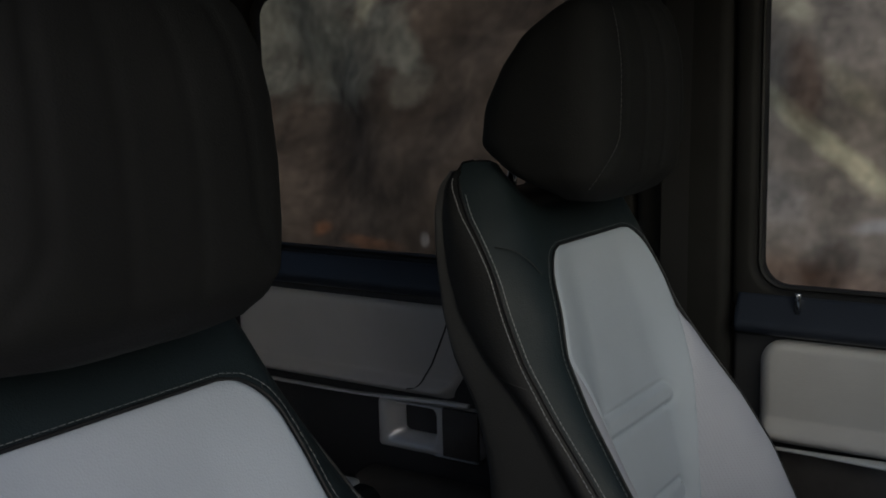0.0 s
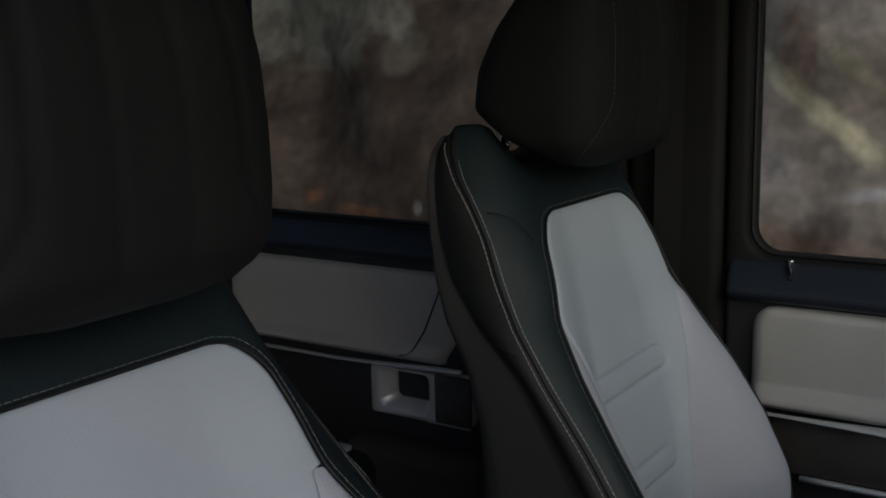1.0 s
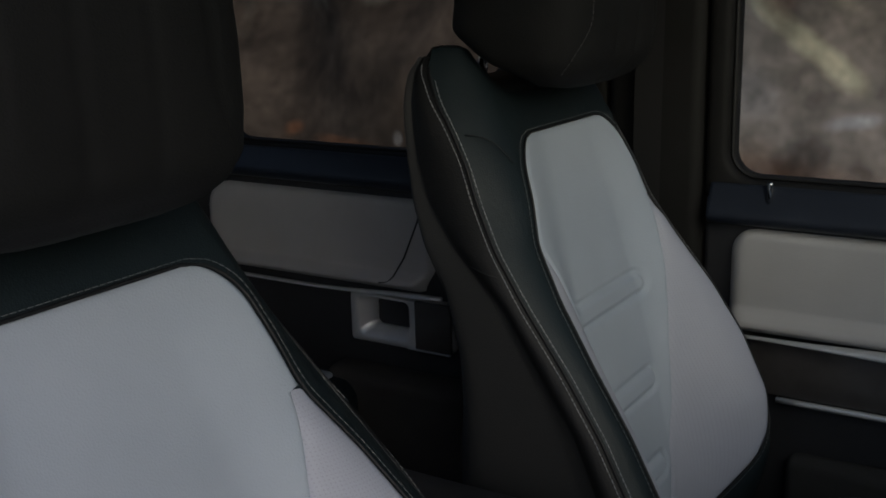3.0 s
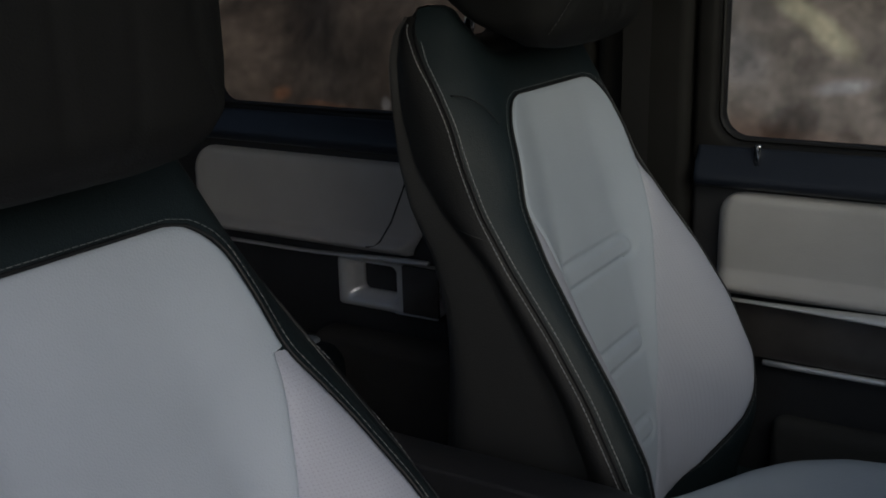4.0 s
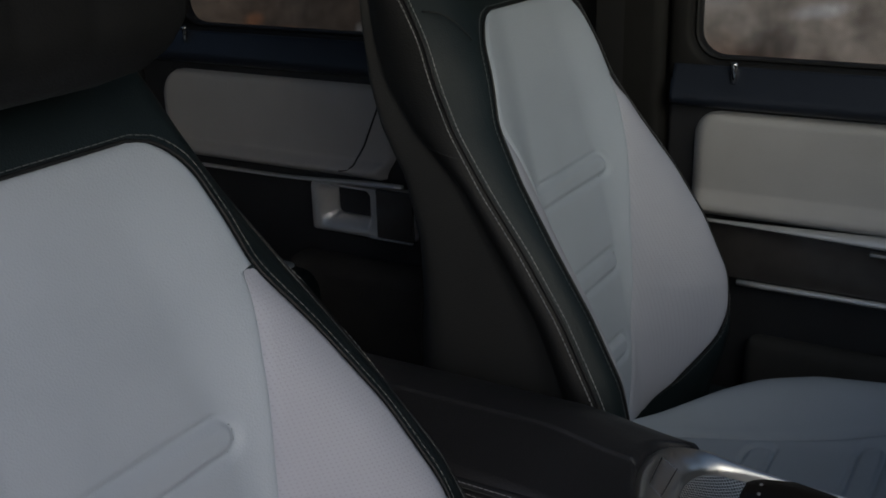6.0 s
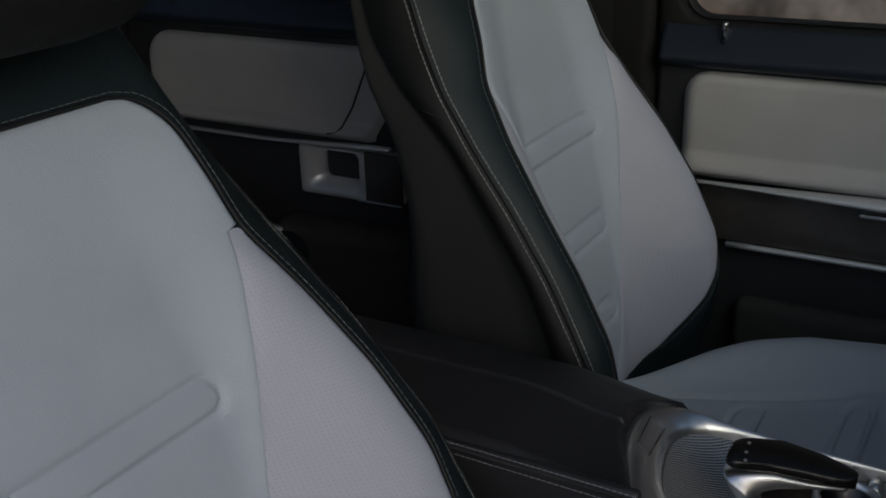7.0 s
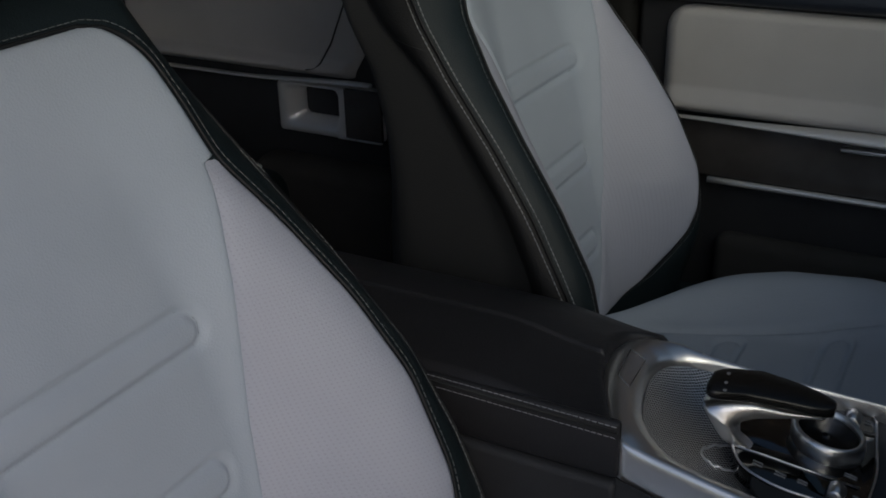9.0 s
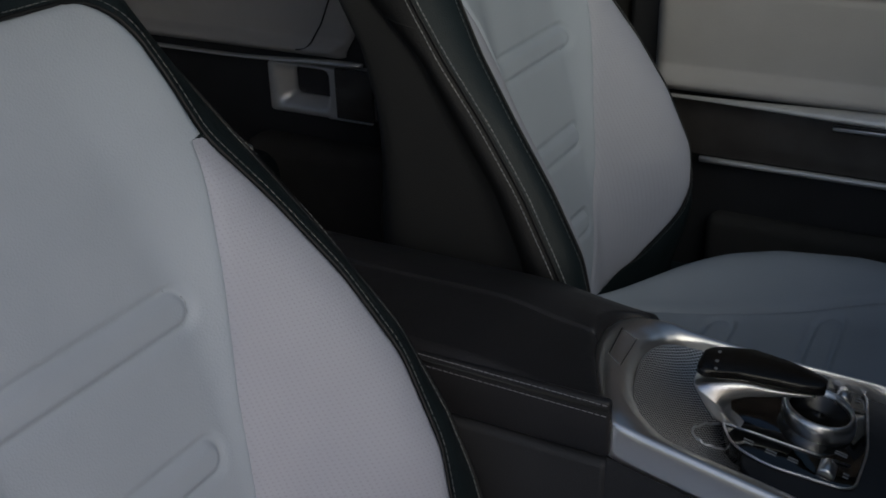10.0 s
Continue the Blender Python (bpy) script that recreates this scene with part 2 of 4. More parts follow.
def rounded_outline(x0, x1, z0, z1, r, n=8, corners=(1, 1, 1, 1)):
    """A rounded rectangle in two coordinates, counter-clockwise from its lower left; corners scale the radius."""
    out = []
    for (cx, cz, a0), k in zip(((x0, z0, 180), (x1, z0, 270), (x1, z1, 0), (x0, z1, 90)), corners):
        rr = max(1e-4, r * k)
        px, pz = cx + (rr if cx == x0 else -rr), cz + (rr if cz == z0 else -rr)
        out += [(px + rr * math.cos(radians(a0 + 90 * i / n)), pz + rr * math.sin(radians(a0 + 90 * i / n))) for i in range(n + 1)]
    return out


def table(zs, values, smooth=0.012):
    """A smooth curve through a table."""
    fine = np.linspace(zs[0] - 0.05, zs[-1] + 0.05, 400)
    v = np.interp(fine, zs, values)
    w = max(1, int(smooth / (fine[1] - fine[0])))
    k = np.hanning(2 * w + 3)
    v = np.convolve(np.pad(v, w + 1, mode="edge"), k / k.sum(), mode="valid")
    return lambda z: float(np.interp(z, fine, v))


def step(a, b, x):
    t = min(1.0, max(0.0, (x - a) / (b - a)))
    return t * t * (3 - 2 * t)


# ---- front seats ----
LEVELS = [0.36, 0.42, 0.46, 0.50, 0.555, 0.63, 0.70, 0.77, 0.83, 0.88, 0.93, 0.97, 1.00, 1.034, 1.050]
X_MID = table(LEVELS, [0.108, 0.104, 0.098, 0.088, 0.074, 0.056, 0.036, 0.016, 0.000, -0.016, -0.034, -0.050, -0.066, -0.092, -0.112], 0.018)
X_EDGE = table(LEVELS, [0.180, 0.200, 0.209, 0.209, 0.196, 0.154, 0.106, 0.054, 0.016, -0.001, -0.027, -0.048, -0.066, -0.094, -0.114], 0.018)
ZS_PANEL = [0.34, 0.36, 0.385, 0.437, 0.46, 0.49, 0.555, 0.63, 0.70, 0.77, 0.83, 0.88, 0.93, 0.96]
H_OUTER = table(ZS_PANEL, [0.085, 0.108, 0.133, 0.158, 0.168, 0.178, 0.194, 0.206, 0.206, 0.193, 0.177, 0.165, 0.156, 0.152], 0.008)
H_INNER = table(ZS_PANEL, [0.120, 0.150, 0.176, 0.206, 0.214, 0.220, 0.218, 0.213, 0.206, 0.189, 0.172, 0.153, 0.130, 0.122], 0.008)
H_SEAM = table([0.34, 0.46, 0.55, 0.63, 0.69, 0.75, 0.79, 0.830, 0.845], [0.04, 0.080, 0.104, 0.121, 0.136, 0.151, 0.162, 0.173, 0.180], 0.006)
H_SIDE = table(LEVELS, [0.243, 0.254, 0.257, 0.256, 0.252, 0.245, 0.238, 0.231, 0.225, 0.213, 0.205, 0.199, 0.192, 0.172, 0.148], 0.009)
X_SIDE = table(LEVELS, [0.199, 0.212, 0.215, 0.204, 0.176, 0.134, 0.085, 0.030, -0.012, -0.042, -0.063, -0.087, -0.110, -0.134, -0.143], 0.018)
X_SHELL = table(LEVELS, [0.154, 0.158, 0.158, 0.153, 0.138, 0.102, 0.052, 0.002, -0.063, -0.106, -0.127, -0.136, -0.142, -0.150, -0.152], 0.009)
X_BACK = table(LEVELS, [-0.060, -0.060, -0.062, -0.064, -0.066, -0.066, -0.073, -0.092, -0.122, -0.140, -0.149, -0.153, -0.156, -0.159, -0.156], 0.009)
PANEL_TOP, PANEL_LOW, CORNER = 0.952, 0.352, 0.045


def edge_half(u, z):
    """Half the width of the light panel: the bolster towards the console (u < 0) reaches lower."""
    return H_INNER(z) if u < 0 else H_OUTER(z)


def side_half(z, side=1):
    """Half the width at the side seam; the low outer corner (side > 0) is tucked in behind the panel."""
    h = H_SIDE(z)
    return h + (min(h, max(0.205, H_OUTER(z) + 0.020)) - h) * step(0.74, 0.62, z) if side > 0 else h


def side_x(z, side=1):
    return X_SIDE(z) - (0.022 * step(0.74, 0.60, z) if side > 0 else 0.0)


def front(u, z):
    """The front of the backrest at u beside its middle and height z: hollow in the middle, raised at the bolsters."""
    hp, hs, xs = edge_half(u, z), side_half(z, u), side_x(z, u)
    wide = min(max(hp, 0.19 if z < 0.6 else hp), hs - 0.004)
    u = abs(u)
    if u <= wide:
        return X_MID(z) + (X_EDGE(z) - X_MID(z)) * step(0.42 * wide, wide, u)
    k = min(1.0, (u - wide) / max(1e-6, hs - wide))
    return X_EDGE(z) + (xs - X_EDGE(z)) * k ** 1.5 + 0.005 * math.sin(math.pi * k)


def panel_half(z, side=1):
    h = edge_half(side, z)
    if z > PANEL_TOP - CORNER:
        d = min(CORNER, z - (PANEL_TOP - CORNER))
        h = h - CORNER + math.sqrt(max(0.0, CORNER ** 2 - d * d))
    return h


def insert_half(z, side=1):
    return min(panel_half(z, side), H_SEAM(z)) if z < 0.834 else panel_half(z, side)


def saddle(u, z):
    """The top edge dips in the middle, under the headrest."""
    return z + (0.010 * step(0.19, 0.14, abs(u)) - 0.048 * step(0.125, 0.06, abs(u))) * step(0.99, 1.052, z)


def pill(u, z, zc, half, r):
    """How near a point lies to the outline of a lying pill."""
    du = max(0.0, abs(u) - (half - r))
    return abs(math.hypot(du, z - zc) - r)


GROOVES = ((0.716, 0.112), (0.600, 0.088), (0.492, 0.064))
FAR_GROOVES = ((0.718, 0.112), (0.588, 0.088), (0.472, 0.064))


def seat_backrest(seat, seam_top=2.0, grooves=GROOVES, inner_rise=1.0):
    zs = [0.337 + 0.713 * (1 - (1 - i / 66) ** 1.15) for i in range(67)]
    # dark cover: border and top, wrapped round to the side seams
    rows = [[(front(u, z), u, z) for u in [side_half(z, j - 24) * (j / 24 - 1) for j in range(49)]] for z in zs]
    rows.append([(0.5 * p[0] - 0.062, p[1] * 0.88, 1.0530) for p in rows[-1]])
    rows.append([(-0.125, p[1] * 0.7, 1.0540) for p in rows[-1]])
    rows = [[(x, u, saddle(u, z)) for x, u, z in row] for row in rows]
    cover = part("backrest", *sheet(rows), DARK, seat, "black leather backrest cover with grey stitching")
    # side bands and shell
    for sign in (-1, 1):
        band, shell = [], []
        for z in zs:
            h = side_half(z, sign)
            x2, x4, x3 = side_x(z, sign), X_SHELL(z), X_BACK(z)
            line = []
            for k in range(9):
                q = k / 8
                line.append((x2 + (x4 - x2) * q, sign * (h + 0.010 * math.sin(math.pi * min(1.0, q * 0.8))), z))
            band.append(line)
            line = []
            for k in range(13):
                q = k / 12
                bulge = 0.004 + 0.002 * math.sin(math.pi * q)
                inset = 0.007 * step(0, 0.10, q) * step(1.03, 0.9, z)
                turn = 0.030 * max(0.0, (q - 0.78) / 0.22) ** 2
                line.append((x4 + (x3 - x4) * q, sign * (h + 0.0059 - inset + bulge * q - turn), z))
            shell.append(line)
        part("side_band", *sheet(band), SIDE, cover, "charcoal leather side band")
        part("side_shell", *sheet(shell), SHELL, cover, "matte charcoal side shell")
    rows = []
    for z in zs:
        h = H_SIDE(z) - 0.024
        rows.append([(X_BACK(z) - 0.022 * (1 - (j / 12 - 1) ** 2), h * (j / 12 - 1), z) for j in range(25)])
    rows.append([(0.5 * p[0] - 0.062, p[1], 1.0530) for p in rows[-1]])
    rows.append([(-0.125, p[1] * 0.8, 1.0540) for p in rows[-1]])
    rows = [[(x, u, saddle(u, z)) for x, u, z in row] for row in rows]
    part("back_cover", *sheet(rows), SHELL, cover, "matte black back cover")
    # light insert, from the top edge to the tuck above the cushion
    nz, nu = 240, 120
    rows = []
    for i in range(nz + 1):
        q = i / nz
        z = PANEL_LOW + (PANEL_TOP - PANEL_LOW) * q
        row = []
        for j in range(nu + 1):
            s = 2 * j / nu - 1
            half = insert_half(z, s)
            u = s * half
            roll = min(1.0, (1 - abs(s)) * half / 0.009, (PANEL_TOP - z) / 0.009)
            low = 0.0008 - 0.0028 * step(0.812, 0.838, z)
            lift = (0.0042 - low) * math.sqrt(max(0.0, 1 - (1 - roll) ** 2)) + low
            for zc, ue in grooves:
                d = pill(u, z, zc, ue, 0.0155)
                inside = math.hypot(max(0.0, abs(u) - (ue - 0.0155)), z - zc) < 0.0155
                lift += (-0.0040 * math.exp(-(d / 0.0046) ** 2)) + (0.0022 if inside else 0.0) * step(0, 0.009, d)
            row.append((front(u, z) + lift, u, z))
        rows.append(row)
    part("insert", *sheet(rows), LIGHT, cover, "smooth light grey leather insert with embossed bars")
    for sign in (-1, 1):
        rows = []
        for i in range(101):
            z = 0.354 + (0.833 - 0.354) * i / 100
            a, b = insert_half(z, sign) - 0.0025, panel_half(z, sign)
            row = []
            for j in range(29):
                s = j / 28
                u = a + (b - a) * s
                roll = min(1.0, min(s, 1 - s) * (b - a) / 0.009)
                low = 0.0006 if s < 0.5 else -0.002
                full = min(1.0, (b - a) / 0.022) * step(0.833, 0.792, z) * (inner_rise if sign < 0 else 1.0)
                row.append((front(sign * u, z) + full * ((0.0052 - low) * math.sqrt(max(0.0, 1 - (1 - roll) ** 2)) + low + 0.004 * math.sin(math.pi * s)), sign * u, z))
            rows.append(row)
        part("bolster", *sheet(rows), PERF, cover, "light grey perforated leather side bolster")
    # piping round the light panel
    levels = [0.36 + (PANEL_TOP - 0.36) * i / 120 for i in range(121)]
    loop, out = [], []
    for side, run in ((-1, levels), (1, levels[::-1])):
        for z in run:
            h = panel_half(z, side)
            loop.append((front(side * (h + 0.002), z) + 0.0012, side * (h + 0.002), z + 0.0005))
            zz = min(z + 0.004, 0.957)
            out.append((front(side * (h + 0.0085), zz) + 0.0008, side * (h + 0.0085), zz))
    part("piping", *cord(loop, 0.0019, 6), SEAM, cover, "black piping round the light panel")
    part("stitching", *stitches(out, 0.0042, 0.0030, 0.00040), FINE_THREAD, cover, "fine grey thread beside the piping")
    # side seams with a double row of stitches
    thread = THREAD if seam_top > 1 else FINE_THREAD
    for sign in (-1, 1):
        path = [(side_x(z, sign) + 0.0005, sign * (side_half(z, sign) + 0.0012), z) for z in zs[:-1]]
        part("side_seam", *cord(path, 0.0022, 6), SEAM, cover, "dark side seam")
        a = [(front(sign * (side_half(z, sign) - 0.0030), z) + 0.0006, sign * (side_half(z, sign) - 0.0030), z) for z in zs[:-1] if z < seam_top]
        part("stitching", *stitches(a), thread, cover, "grey thread stitches")
        b = []
        for z in [z for z in zs[:-1] if z < seam_top]:
            q = min(0.8, 0.0058 / max(0.004, side_x(z, sign) - X_SHELL(z)))
            b.append((side_x(z, sign) - 0.0058, sign * (side_half(z, sign) + 0.010 * math.sin(math.pi * q * 0.8) + 0.0008), z))
        part("stitching", *stitches(b), thread, cover, "grey thread stitches")
        tuck = []
        for i in range(9):
            q = i / 8
            z = 0.800 + 0.012 * q
            x2, x4 = side_x(z, sign), X_SHELL(z)
            tuck.append((x2 - 0.004 + (x4 - x2 + 0.006) * q, sign * (side_half(z, sign) + 0.010 * math.sin(math.pi * min(1.0, q * 0.8)) + 0.0004), z))
        part("tuck_seam", *cord(tuck, 0.0009, 5), SEAM, cover, "short seam across the side band")
        # soft seam from the side seam to the corner of the panel
        c = []
        for i in range(21):
            q = i / 20
            u = H_SIDE(0.96) - 0.008 + (panel_half(0.925) + 0.004 - H_SIDE(0.96) + 0.008) * q
            z = 0.962 - 0.036 * q + 0.010 * math.sin(math.pi * q)
            c.append((front(u, z) + 0.0002, sign * u, z))
        part("yoke_seam", *cord(c, 0.0008, 6), SEAM, cover, "soft seam across the shoulder")
    return cover


def seat_headrest(seat, stitched=True):
    lv = [1.014, 1.026, 1.043, 1.08, 1.13, 1.18, 1.22, 1.25, 1.266]
    xf = table(lv, [0.022, 0.040, 0.052, 0.058, 0.060, 0.058, 0.050, 0.038, 0.024], 0.010)
    xb = table(lv, [-0.020, -0.048, -0.094, -0.142, -0.135, -0.109, -0.076, -0.030, 0.000], 0.014)
    hw = table(lv, [0.112, 0.132, 0.146, 0.153, 0.153, 0.149, 0.143, 0.130, 0.108], 0.010)
    rows = []
    for i in range(49):
        z = 1.014 + 0.252 * i / 48
        f, b, h = xf(z), xb(z), hw(z)
        cx, dx = (f + b) / 2, (f - b) / 2
        row = []
        for j in range(160):
            a = 2 * math.pi * j / 160
            ca, sa = math.cos(a), math.sin(a)
            p = 3.9
            k = (abs(ca) ** p + abs(sa) ** p) ** (-1 / p)
            x, u = cx + dx * k * ca, h * k * sa
            near_front = max(0.0, ca)
            dent = (0.0042 * math.exp(-((abs(u) - (0.60 + 0.32 * step(1.10, 1.02, z)) * h) / 0.0042) ** 2) + 0.0020 * math.exp(-((abs(u) - 0.21 * h) / 0.0050) ** 2)) * near_front
            x -= 0.010 * near_front * step(0.88 * h, h, abs(u))
            row.append((x - dent, u, z))
        rows.append(row)
    first, last = rows[0], rows[-1]
    c0 = sum((Vector(p) for p in first), Vector()) / 160
    c1 = sum((Vector(p) for p in last), Vector()) / 160
    rows.insert(0, [tuple(c0.lerp(Vector(p), 0.6) - Vector((0, 0, 0.006))) for p in first])
    rows.append([tuple(c1.lerp(Vector(p), 0.75) + Vector((0, 0, 0.007))) for p in last])
    rows.append([tuple(c1.lerp(Vector(p), 0.4) + Vector((0, 0, 0.010))) for p in last])
    head = part("headrest", *tube_rows(rows), HEAD, seat, "black cloth-like headrest")
    for sign in (-1, 1):
        post = [(-0.126, sign * 0.066, 0.985), (-0.106, sign * 0.066, 1.10)]
        part("post", *cord(post, 0.0075, 12), BRIGHT, head, "chrome headrest post")
        part("collar", *cord([(-0.1235, sign * 0.066, 1.000), (-0.1220, sign * 0.066, 1.009)], 0.011, 16), RUBBER, head, "black plastic post collar")
        if sign > 0 or not stitched:
            continue
        line = []
        for i in range(40):
            z = 1.030 + 0.220 * i / 39
            half, k = (xf(z) - xb(z)) / 2, 0.66 + 0.28 * step(1.10, 1.02, z)
            line.append((xf(z) - half * (1 - (1 - k ** 3.9) ** (1 / 3.9)) - 0.010 * step(0.88, 1.0, k) + 0.0006, sign * k * hw(z), z))
        part("stitching", *stitches(line, 0.004, 0.003, 0.0004), DIM_THREAD, head, "dark grey thread stitches")


def seat_cushion(seat):
    xs = [0.06 + 0.60 * i / 60 for i in range(61)]
    half = table([0.06, 0.12, 0.17, 0.22, 0.28, 0.34, 0.45, 0.60, 0.66], [0.03, 0.06, 0.105, 0.155, 0.190, 0.208, 0.222, 0.222, 0.20], 0.02)
    seam = table([0.06, 0.12, 0.20, 0.33, 0.49, 0.66], [0.015, 0.03, 0.060, 0.100, 0.150, 0.165], 0.02)
    mid = table([0.06, 0.2, 0.4, 0.55, 0.62, 0.66], [0.330, 0.340, 0.350, 0.372, 0.362, 0.335], 0.02)
    edge = table([0.06, 0.14, 0.20, 0.26, 0.34, 0.45, 0.58, 0.66], [0.335, 0.350, 0.370, 0.388, 0.400, 0.405, 0.398, 0.350], 0.02)

    def top(u, x):
        u = abs(u)
        h = half(x)
        if u <= h:
            return mid(x) + (edge(x) - mid(x)) * step(0.4 * h, 0.95 * h, u)
        return edge(x) - 0.05 * ((u - h) / 0.05) ** 2
    rows = []
    for x in xs:
        h = half(x)
        line = [(x, -(0.272), 0.20), (x, -0.272, 0.28), (x, -0.270, 0.312)]
        w = 0.266
        us = [-w + 2 * w * j / 40 for j in range(41)]
        line += [(x, u, max(0.318, min(top(u, x), edge(x))) if abs(u) < 0.245 else 0.322 + 0.02 * (0.266 - abs(u)) / 0.021) for u in us]
        line += [(x, 0.270, 0.312), (x, 0.272, 0.30), (x, 0.272, 0.20)]
        rows.append(line)
    n = len(rows[0])
    rows.append([(0.672, p[1] * 0.97, min(p[2], 0.325)) for p in rows[-1]])
    rows.append([(0.668, p[1] * 0.95, 0.20) for p in rows[-1]])
    cushion = part("cushion", *sheet(rows), DARK, seat, "black leather seat cushion base")
    rows = []
    for i in range(321):
        x = 0.08 + 0.56 * i / 320
        s0 = seam(x)
        row = []
        for j in range(49):
            s = 2 * j / 48 - 1
            u = s * s0
            roll = min(1.0, (1 - abs(s)) * s0 / 0.008)
            lift = 0.009 * math.sqrt(max(0.0, 1 - (1 - roll) ** 2)) - 0.001
            for xc in (0.298, 0.435, 0.572):
                lift -= 0.0075 * math.exp(-(pill(u, x, xc, s0 - 0.018, 0.0175) / 0.0042) ** 2)
            row.append((x, u, max(0.318, top(u, x)) + lift))
        rows.append(row)
    part("insert", *sheet(rows), LIGHT, cushion, "smooth light grey leather insert with embossed bars")
    for sign in (-1, 1):
        rows = []
        for i in range(81):
            x = 0.08 + 0.565 * i / 80
            a, b = seam(x), half(x) + 0.006
            row = []
            for j in range(25):
                s = j / 24
                u = a + (b - a) * s
                roll = min(1.0, min(s, 1 - s) * (b - a) / 0.010)
                row.append((x, sign * u, max(0.318, top(min(u, half(x)), x)) + 0.011 * math.sqrt(max(0.0, 1 - (1 - roll) ** 2)) - 0.002 - max(0.0, u - half(x)) * 0.6))
            rows.append(row)
        part("bolster", *sheet(rows), LIGHT, cushion, "light grey perforated leather side bolster")
        path = [(0.08 + 0.565 * i / 60, sign * (half(0.08 + 0.565 * i / 60) + 0.008), max(0.318, edge(0.08 + 0.565 * i / 60)) + 0.000) for i in range(61)]
        part("piping", *cord(path, 0.0028, 6), SEAM, cushion, "black piping")
    v, f = rounded_box((0.50, 0.44, 0.16), 0.02, 3, (0.33, 0, 0.12))
    part("base", v, f, SOFT, seat, "black plastic seat base")
    for sign in (-1, 1):
        v, f = rounded_box((0.56, 0.05, 0.05), 0.008, 2, (0.33, sign * 0.18, 0.025))
        part("rail", v, f, RUBBER, seat, "steel seat rail")


FAR_SEAT, NEAR_SEAT = 0.400, -0.405
seat = thing("front_seat", "black and light grey leather front seat with grey stitching", "car seat", (0, FAR_SEAT, 0), group="front seats")
seat_backrest(seat, grooves=FAR_GROOVES, inner_rise=0.25)
seat_headrest(seat)
seat_cushion(seat)
# the other seat's cushioning bulges a little further towards the console
H_INNER = table(ZS_PANEL + [1.0], [0.110, 0.138, 0.158, 0.184, 0.192, 0.200, 0.2145, 0.2315, 0.2275, 0.2110, 0.185, 0.174, 0.166, 0.161, 0.161], 0.024)
X_SIDE = table(LEVELS, [0.200, 0.212, 0.214, 0.202, 0.172, 0.120, 0.056, 0.001, -0.036, -0.060, -0.075, -0.091, -0.110, -0.134, -0.143], 0.018)
H_SIDE = table(LEVELS, [0.240, 0.250, 0.254, 0.258, 0.270, 0.282, 0.283, 0.273, 0.256, 0.236, 0.214, 0.203, 0.197, 0.187, 0.165], 0.020)
X_SHELL = table(LEVELS, [0.135, 0.138, 0.138, 0.136, 0.125, 0.092, 0.044, -0.003, -0.063, -0.106, -0.127, -0.136, -0.142, -0.150, -0.152], 0.009)
near_seat = thing("front_seat", "black and light grey leather front seat with grey stitching", "car seat", (0, NEAR_SEAT, -0.022), group="front seats")
seat_backrest(near_seat, 0.82)
seat_headrest(near_seat, False)
seat_cushion(near_seat)
for piece in near_seat.children_recursive:  # the mirror image of the other seat
    for vertex in piece.data.vertices:
        vertex.co.y = -vertex.co.y
    piece.data.flip_normals()
for piece in near_seat.children:  # its backrest leans back a little more
    if piece.name.startswith(("backrest", "headrest")):
        piece.matrix_basis = pose(0, 0, 0.81) @ pose(0, 0, 0, 0, -3.6, 0) @ pose(0, 0, -0.814)


# ---- car shell ----
DOOR_Y = 0.750


def slab(x0, x1, y0, y1, z0, z1, r=0.004, seg=2):
    return rounded_box((x1 - x0, y1 - y0, z1 - z0), r, seg, ((x0 + x1) / 2, (y0 + y1) / 2, (z0 + z1) / 2))


def plate(outline, y0, y1, r=0.004, hole=None):
    """An upright plate with that outline in x and z, its edge rounded towards the cabin (y0); with a hole it is a frame."""
    rings = []
    n = len(outline)
    cx, cz = sum(p[0] for p in outline) / n, sum(p[1] for p in outline) / n

    def inset(o, d, sign=1):
        out = []
        for i in range(len(o)):
            a, b = Vector(o[i - 1]), Vector(o[(i + 1) % len(o)])
            t = (b - a).normalized()
            out.append((o[i][0] - sign * d * t.y, o[i][1] + sign * d * t.x))
        return out
    if hole is None:
        for d, y in ((0, y1), (0, y0 + r), (0.3 * r, y0 + 0.3 * r), (r, y0)):
            rings.append([(x, y, z) for x, z in inset(outline, d)])
        return tube_rows(rings)
    for o, sign in ((outline, 1), (hole, -1)):
        seq = [[(x, y, z) for x, z in inset(o, d, sign)] for d, y in ((0, y1), (0, y0 + r), (0.3 * r, y0 + 0.3 * r), (r, y0))]
        rings += seq if sign == 1 else seq[::-1]
    rings.append(rings[0])
    return tube_rows(rings, cap=False)


def armrest_pad(x0, x1, z0, z1, r, roll, y=DOOR_Y, cut=0.0):
    """The light door pad with round upper rear corner and a swelling roll along its foot."""
    rows = []
    for i in range(61):
        t = i / 60
        z = z0 + (z1 - z0) * t
        row = []
        for j in range(81):
            s = j / 80
            a = x0
            if z > z1 - r:
                a = x0 + r - math.sqrt(max(0.0, r * r - (z - z1 + r) ** 2))
            b = x1 - cut * step(0.3, 0.0, t)
            x = a + (b - a) * s
            k = min(1.0, (x - a) / 0.016, (b - x) / 0.016, (z1 - z) / 0.016, 10 * (t + 0.02))
            out = 0.016 * math.sqrt(max(0.0, 1 - (1 - k) ** 2))
            foot = (z - z0) / roll
            if foot < 1.25:
                out += 0.022 * k * (step(1.25, 0.55, foot))
            row.append((x, y - out, z))
        rows.append(row)
    return sheet(rows)


